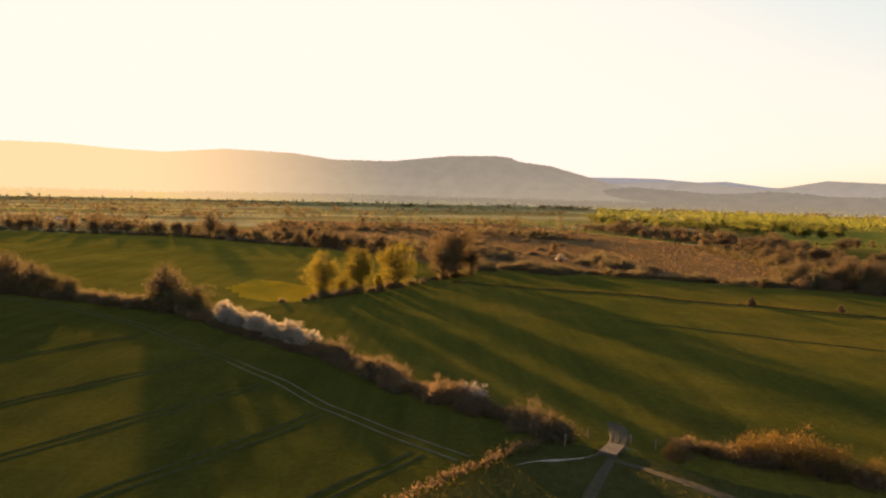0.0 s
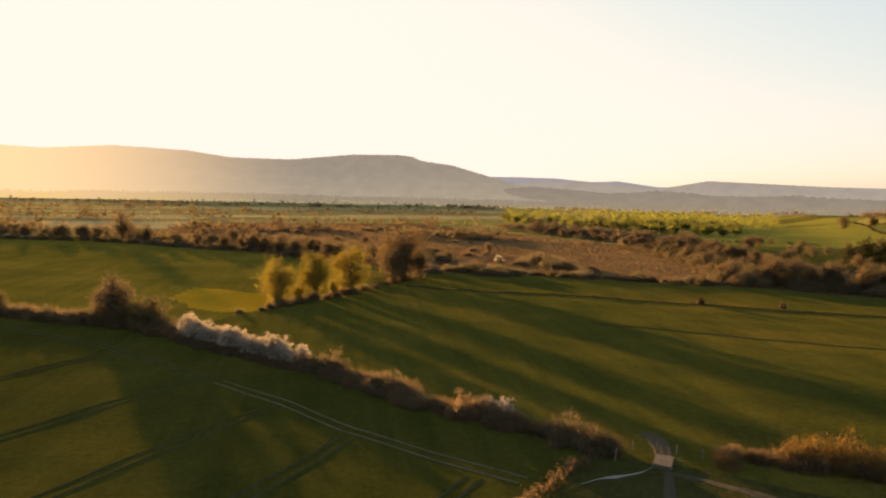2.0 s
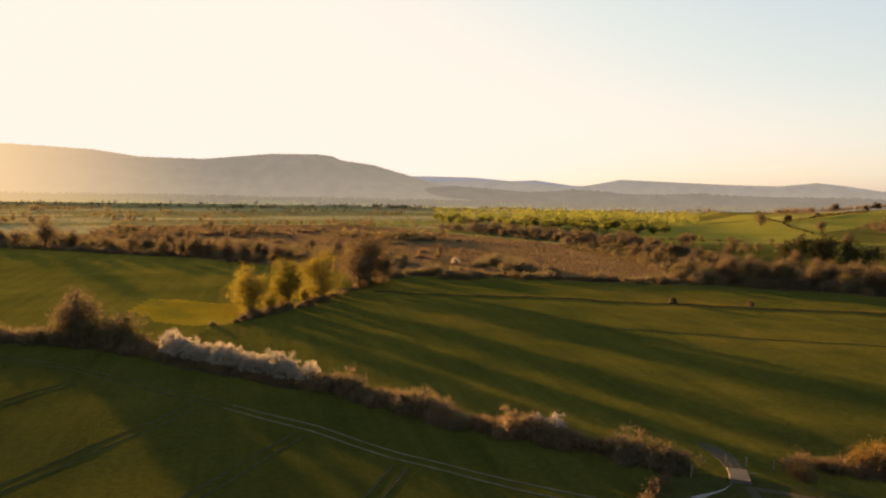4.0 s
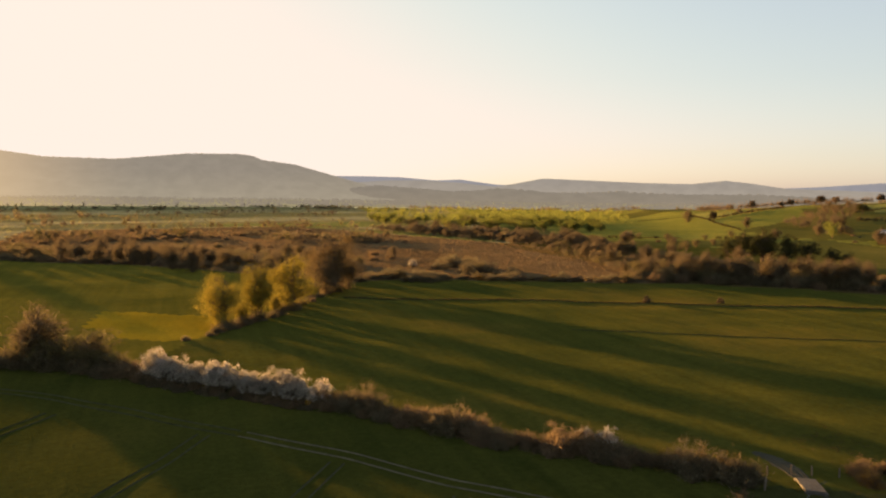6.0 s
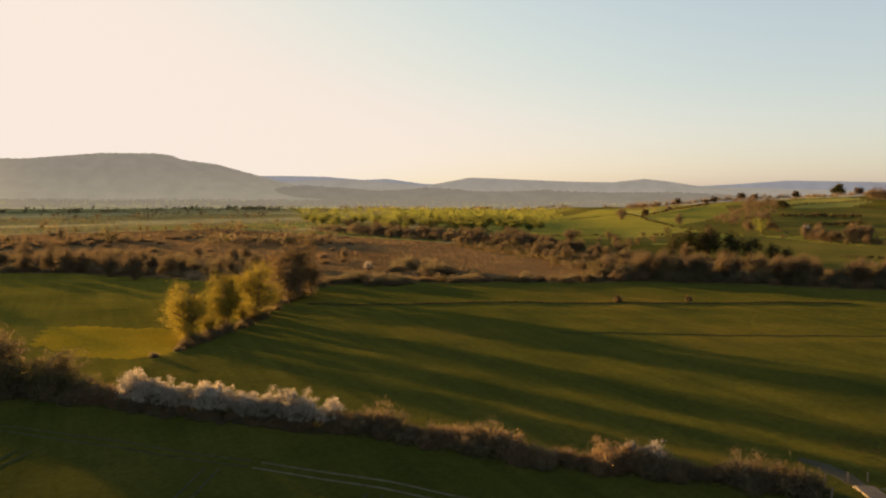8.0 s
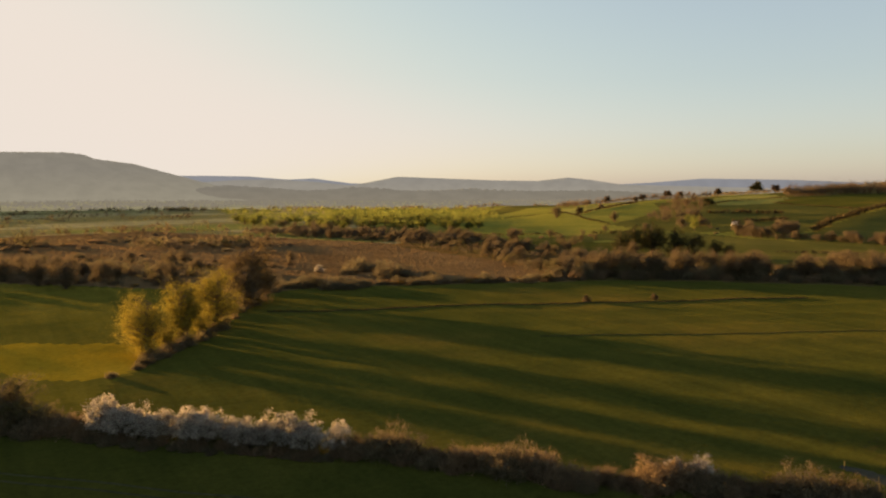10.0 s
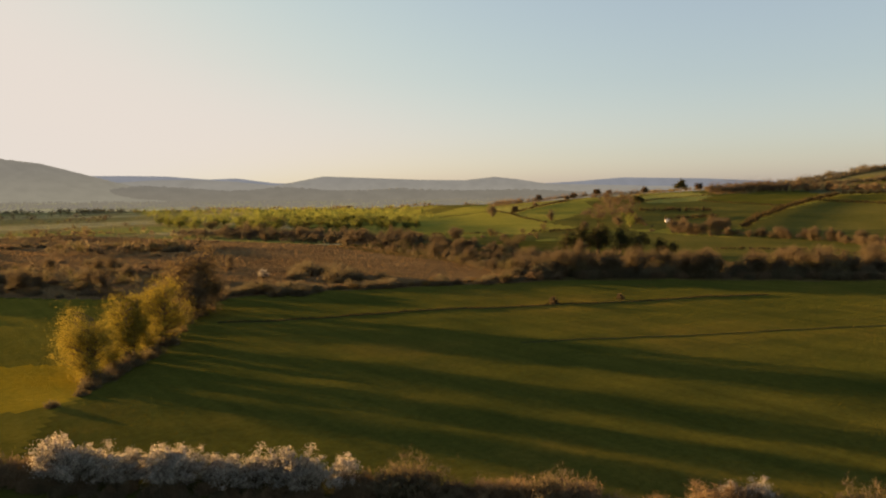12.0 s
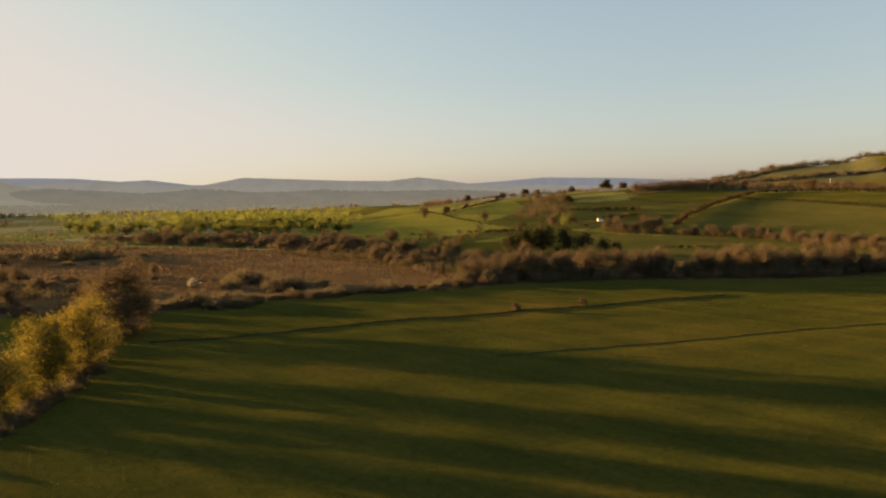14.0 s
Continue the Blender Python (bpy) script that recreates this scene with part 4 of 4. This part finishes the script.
for k in range(620):
    r, az = pick.uniform(1700, 3900), pick.uniform(-50, 50)
    for q in range(5):
        x, y = r * math.sin(radians(az)) + q * 22 + jit(9), r * math.cos(radians(az)) + q * 6 + jit(9)
        far_trees.append((x, y, pick.uniform(6, 13), pick.uniform(12, 26)))
for n, leaf in enumerate(rows):
    clumps("hedgerow", "low dark hedgerows dividing the fields of the vale", "hedge", rows[leaf], leaf, 351 + n, 22, 0.5, grain=0.6)
for n, leaf in enumerate(trees):
    clumps("vale_trees", "leafless and budding trees scattered over the vale", "trees", trees[leaf], leaf, 356 + n, 84, 0.24, grain=0.25)
# far hedgerows and copses share the emissive painted haze
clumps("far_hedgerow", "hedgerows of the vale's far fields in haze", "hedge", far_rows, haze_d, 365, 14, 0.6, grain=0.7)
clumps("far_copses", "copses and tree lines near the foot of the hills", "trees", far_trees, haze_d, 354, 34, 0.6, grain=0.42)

# ---- wheel tracks, ditches, stream, bridge ----
soil = plain("pale_dry_soil", (0.055, 0.05, 0.027), (0.125, 0.11, 0.066), 0.5, 0.9, 0.05)
wet = plain("dark_trodden_crop", (0.022, 0.026, 0.010), (0.06, 0.06, 0.025), 0.7, 0.9, 0.05)
concrete = plain("weathered_concrete", (0.05, 0.048, 0.041), (0.10, 0.095, 0.08), 3.0, 0.85, 0.02)
timber = plain("grey_weathered_timber", (0.08, 0.065, 0.05), (0.2, 0.17, 0.13), 8.0, 0.85, 0.02)


def rut(name, label, points, width, mat, lip=0.05):
    """A wheel track: a shallow hollow between two pressed-up lips."""
    pts = np.array([(x, y) for d, x, y in along(points, 1.5)])
    way = np.gradient(pts, axis=0)
    way /= np.linalg.norm(way, axis=1)[:, None]
    side = np.stack([-way[:, 1], way[:, 0]], -1)
    verts = []
    prof = [(-0.75, 0.0), (-0.5, lip + 0.03), (-0.25, 0.03), (0.25, 0.03), (0.5, lip + 0.03), (0.75, 0.0)]
    for p, q in zip(pts, side):
        for o, z in prof:
            at = p + q * o * width
            verts.append((at[0], at[1], float(land(*at)) + z))
    n = len(prof)
    faces = [(i * n + k, i * n + k + 1, (i + 1) * n + k + 1, (i + 1) * n + k) for i in range(len(pts) - 1) for k in range(n - 1)]
    return tagged(new(name, mesh_of(name, verts, faces, mat)), label, "track", kind="structure")


def shifted(points, off):
    p = np.array(points, float)
    w = np.gradient(p, axis=0)
    w /= np.linalg.norm(w, axis=1)[:, None]
    return (p + off * np.stack([-w[:, 1], w[:, 0]], -1)).tolist()


HEADLAND = [(-36, 117.6), (-24.6, 105.2), (-15.8, 93.8), (-8.6, 86.8), (-0.6, 79.3), (3.5, 75.6)]
OLD_HEADLAND = [(-120, 180), (-90, 166), (-65.9, 147), (-61.4, 143), (-49.6, 131.7), (-36, 117.6)]
TRAMS = [[(-30, 38.5), (-10, 67.2), (-1.7, 78.4)], [(-70, 9), (-30.8, 67.3), (-22, 80.6), (-15.8, 91)], [(-98, 0), (-47.2, 73.2), (-36.7, 89), (-26, 104.6)], [(-115, 10), (-58.3, 92.2), (-45.3, 111.4), (-40.5, 119.6)], [(-137, 20), (-78, 106), (-60, 136)]]
RUTS = [shifted(line, o) for line in [HEADLAND, OLD_HEADLAND] + TRAMS for o in (-0.9, 0.9)]
for k, line in enumerate(RUTS):
    rut("wheel_track", "tractor wheel track pressed into the young crop", line, 0.22, soil if k < 2 else wet)

def trail(name, label, points, width, mat):
    """A worn farm track: a low uneven strip with a grassy crown between two wheel lines."""
    pts = np.array([(x, y) for d, x, y in along(points, 0.5)])
    way = np.gradient(pts, axis=0)
    way /= np.linalg.norm(way, axis=1)[:, None]
    side = np.stack([-way[:, 1], way[:, 0]], -1)
    rng = np.random.default_rng(len(pts))
    verts = []
    ends = np.sin(np.linspace(0.15, math.pi - 0.15, len(pts))) ** 0.4
    for p, q, e in zip(pts, side, ends):
        for o, z in ((-0.5, -0.03), (-0.36, 0.05), (-0.2, 0.03), (0, 0.06), (0.2, 0.03), (0.36, 0.05), (0.5, -0.03)):
            at = p + q * (o * width * e + (rng.normal() * 0.16 if abs(o) == 0.5 else 0))
            verts.append((at[0], at[1], float(land(*at)) + z))
    faces = [(i * 7 + k, i * 7 + k + 1, i * 7 + k + 8, i * 7 + k + 7) for i in range(len(pts) - 1) for k in range(6)]
    return tagged(new(name, mesh_of(name, verts, faces, mat)), label, "track", kind="structure")


mud = plain("dry_rutted_mud", (0.026, 0.027, 0.015), (0.055, 0.05, 0.031), 1.2, 0.9, 0.06)
TRACKS = [[(20.2, 77.4), (18.6, 74), (17, 70.6), (15.4, 67.2), (11, 59)], [(21.3, 80.6), (22.6, 84), (23.2, 87.5), (22.8, 90)], [(19.8, 76.6), (22.7, 74.6), (25.6, 71.6), (31, 65.5), (40, 57)]]
for line, w in zip(TRACKS, (1.6, 2.8, 1.8)):
    trail("farm_track", "worn muddy farm track by the field gateway", line, w, mud)
DITCH = [(4, 232), (14.6, 224.6), (25.7, 220.5), (40.6, 215.6), (55.7, 210), (70.2, 202.6), (85.9, 195.5), (100.4, 187), (117, 179.4), (134, 173.4), (152, 164)]
FURROW = [(44, 166), (62, 155.5), (85, 142.4), (119.5, 124.4), (170, 96)]
rut("ditch", "dark narrow ditch across the pasture", DITCH, 0.4, wet, 0.12)
rut("furrow", "old furrow across the pasture", FURROW, 0.22, wet, 0.08)
clumps("ditch_bank", "line of rank dark grass along a field ditch", "grass", row_of(DITCH, 0.5, 0.55, 0.6), "hedge", 361, 30, 0.4, grain=0.6)
clumps("furrow_grass", "thin line of longer grass along an old furrow", "grass", row_of(FURROW, 0.8, 0.3, 0.4), "hedge", 362, 16, 0.4, grain=0.6)
clumps("rush_tufts", "dark tufts of rushes by the field gateway", "grass", [(29 + 10 * pick.random() + jit(1.5), 93 - 9 * pick.random() + jit(1.5), pick.uniform(0.3, 0.55), pick.uniform(0.6, 1.5)) for k in range(60)], "hedge", 363, 24, 0.3)
clumps("grassy_bank", "steep bank with reddish dry grass beside the stream", "bank", row_of([(11.5, 80), (7.5, 76.5), (3, 71.5), (-3, 64.5), (-9, 57)], 0.4, 1.4, 1.5), "red", 364, 40, 0.2)

water, wnt, wo = nodes_of("still_stream_water")
wb = node(wnt, "ShaderNodeBsdfPrincipled", Roughness=0.18, IOR=1.33)
wb.inputs["Base Color"].default_value = (0.02, 0.025, 0.02, 1)
wbump = node(wnt, "ShaderNodeBump", Strength=0.15, Distance=0.02)
wnt.links.new(noise_at(wnt, 3.0, 3), wbump.inputs["Height"])
wnt.links.new(wbump.outputs[0], wb.inputs["Normal"])
wnt.links.new(wb.outputs[0], wo.inputs["Surface"])
STREAM = [(8.6, 74.2), (11.1, 75.4), (13.4, 75.8), (16.5, 76.6), (18.6, 78), (20.5, 79.4), (23.5, 79.8)]


def build_stream():
    pts = np.array([(x, y) for d, x, y in along(STREAM, 1.0)])
    way = np.gradient(pts, axis=0)
    way /= np.linalg.norm(way, axis=1)[:, None]
    side = np.stack([-way[:, 1], way[:, 0]], -1)
    run = np.linspace(0, math.pi, len(pts))
    wide = (0.03 + 0.28 * np.exp(-((run - 1.0) / 0.5) ** 2)) * (1 + 0.3 * np.sin(np.arange(len(pts)) * 1.7))
    lo, hi = pts - side * wide[:, None], pts + side * wide[:, None]
    z = float(land(pts[:, 0], pts[:, 1]).max()) + 0.05
    verts = [(*p, z) for p in lo] + [(*p, z) for p in hi]
    n = len(pts)
    faces = [(i, i + 1, n + i + 1, n + i) for i in range(n - 1)]
    return tagged(new("stream", mesh_of("stream", verts, faces, water)), "narrow still stream between grassy banks", "water", kind="structure")


build_stream()


def box(w, d, h, bevel=0.03):
    bm = bmesh.new()
    bmesh.ops.create_cube(bm, size=1)
    bmesh.ops.scale(bm, vec=(w, d, h), verts=bm.verts)
    bmesh.ops.bevel(bm, geom=bm.edges[:], offset=bevel, segments=2, affect="EDGES")
    me = bpy.data.meshes.new("block")
    bm.to_mesh(me)
    bm.free()
    return me


def block(name, parent, size, at, mat, turn=0.0, bevel=0.03, label=""):
    me = box(*size, bevel)
    me.materials.append(mat)
    ob = part(name, me, parent, label)
    ob.matrix_basis = Matrix.LocRotScale(at, Euler((0, 0, turn)), None)
    return ob


bridge = tagged(new("farm_bridge"), "pale concrete slab bridge over the narrow stream", "bridge")
bridge.matrix_basis = pose(20.6, 79.5, 0.15, 0, 0, -31)
block("slab", bridge, (2.1, 3.6, 0.28), (0, 0, 0.12), concrete)
block("abutment", bridge, (2.3, 0.4, 0.5), (0, 1.75, -0.12), concrete)
block("abutment", bridge, (2.3, 0.4, 0.5), (0, -1.75, -0.12), concrete)


def post(x, y, h, lean=0.0):
    root = tagged(new("fence_post", box(0.16, 0.16, h, 0.02)), "grey weathered timber fence post by the bridge", "post", "gateway posts")
    root.data.materials.append(timber)
    root.matrix_basis = pose(x, y, float(land(x, y)) + h / 2 - 0.1, lean, lean, 20)


for x, y, h in ((15.2, 80.6, 1.6), (21.4, 82.8, 1.3), (23.4, 81.8, 1.3), (18.6, 83.6, 1.2), (26, 80.4, 1.2)):
    post(x, y, h, jit(4))

# small shed on the rise
shed = tagged(new("farm_shed"), "small white farm shed with a low grey roof", "shed")
sx, sy = 461, 396
shed.matrix_basis = pose(sx, sy, float(land(sx, sy)), 0, 0, 35)
render_white = plain("white_render", (0.6, 0.58, 0.54), (0.8, 0.78, 0.74), 1.0, 0.85, 0.02)
slate = plain("grey_slate", (0.10, 0.10, 0.11), (0.2, 0.2, 0.21), 2.0, 0.6, 0.02)
block("wall", shed, (9, 4.5, 2.2), (0, 0, 1.1), render_white)
bm = bmesh.new()
rv = [bm.verts.new(c) for c in ((-4.8, -2.7, 2.2), (4.8, -2.7, 2.2), (4.8, 2.7, 2.2), (-4.8, 2.7, 2.2), (-4.8, 0, 3.0), (4.8, 0, 3.0))]
for f in ((0, 1, 5, 4), (2, 3, 4, 5), (0, 4, 3), (1, 2, 5), (3, 2, 1, 0)):
    bm.faces.new([rv[i] for i in f])
roof = bpy.data.meshes.new("roof")
bm.to_mesh(roof)
bm.free()
roof.materials.append(slate)
part("roof", roof, shed)
copy_thing(shed, pose(-303.6, 548.7, float(land(-303.6, 548.7)), 0, 0, 20))


# ---- grass, crop and rushes as blades ----
def near_lines(x, y, lines, gap):
    hit = np.zeros(len(x), bool)
    for line in lines:
        for (x0, y0), (x1, y1) in zip(line[:-1], line[1:]):
            dx, dy = x1 - x0, y1 - y0
            t = np.clip(((x - x0) * dx + (y - y0) * dy) / (dx * dx + dy * dy), 0, 1)
            hit |= np.hypot(x - x0 - t * dx, y - y0 - t * dy) < gap
    return hit


def sward(name, label, zones, count, leaf, height, width, seed, near=45, far=420):
    """Upright blades and tufts over the named kinds of ground, thinning out with distance."""
    rng = np.random.default_rng(seed)
    az = np.radians(rng.uniform(-60, 95, count))
    r = (near ** 0.8 + (far ** 0.8 - near ** 0.8) * rng.random(count)) ** (1 / 0.8)
    x, y = -45 + r * np.sin(az), 35 + r * np.cos(az)
    slot = zone_of(x, y)
    keep = np.isin(slot, [SLOTS.index(z) for z in zones]) & ~near_lines(x, y, RUTS, 0.42) & ~near_lines(x, y, [STREAM], 0.7) & ~near_lines(x, y, TRACKS, 0.5)
    x, y, r = x[keep], y[keep], r[keep]
    n = len(x)
    z = land(x, y)
    grow = (0.6 + 0.8 * rng.random(n)) * (0.7 + 0.3 * r / 120)
    turn = rng.uniform(0, 2 * math.pi, n)
    hx, hy = np.cos(turn) * width * grow / 2, np.sin(turn) * width * grow / 2
    lean = rng.normal(size=(n, 2)) * (height * grow * 0.35)[:, None]
    tip = height * grow
    verts = np.stack([np.stack([x - hx, y - hy, z - 0.02], -1), np.stack([x + hx, y + hy, z - 0.02], -1),
                      np.stack([x + lean[:, 0], y + lean[:, 1], z + tip], -1)], 1).reshape(-1, 3)
    ob = new(name, mesh_of(name, verts, np.arange(3 * n).reshape(-1, 3), L[leaf]))
    return tagged(ob, label, "grass", kind="stuff")


sward("pasture_grass", "long green pasture grass lit low by the sun", ("pasture",), 300000, "pasture", 0.075, 0.16, 401)
sward("crop_grass", "even dark green young cereal crop", ("crop",), 150000, "crop", 0.075, 0.18, 402)
sward("meadow_grass", "bright green meadow grass", ("meadow", "yellow"), 60000, "meadow", 0.07, 0.24, 403, 100, 460)
sward("dead_rushes", "brown dead rushes and reeds of the marsh", ("marsh", "rough"), 160000, "rush", 0.16, 0.3, 404, 180, 620)
sward("yard_grass", "worn grass and weeds beside the track", ("yard",), 150000, "pasture", 0.12, 0.16, 405, 30, 150)
sward("field_grass", "grass of the far fields lit by the low sun", ("lush", "dull", "straw"), 120000, "field", 0.12, 0.4, 406, 480, 1750)
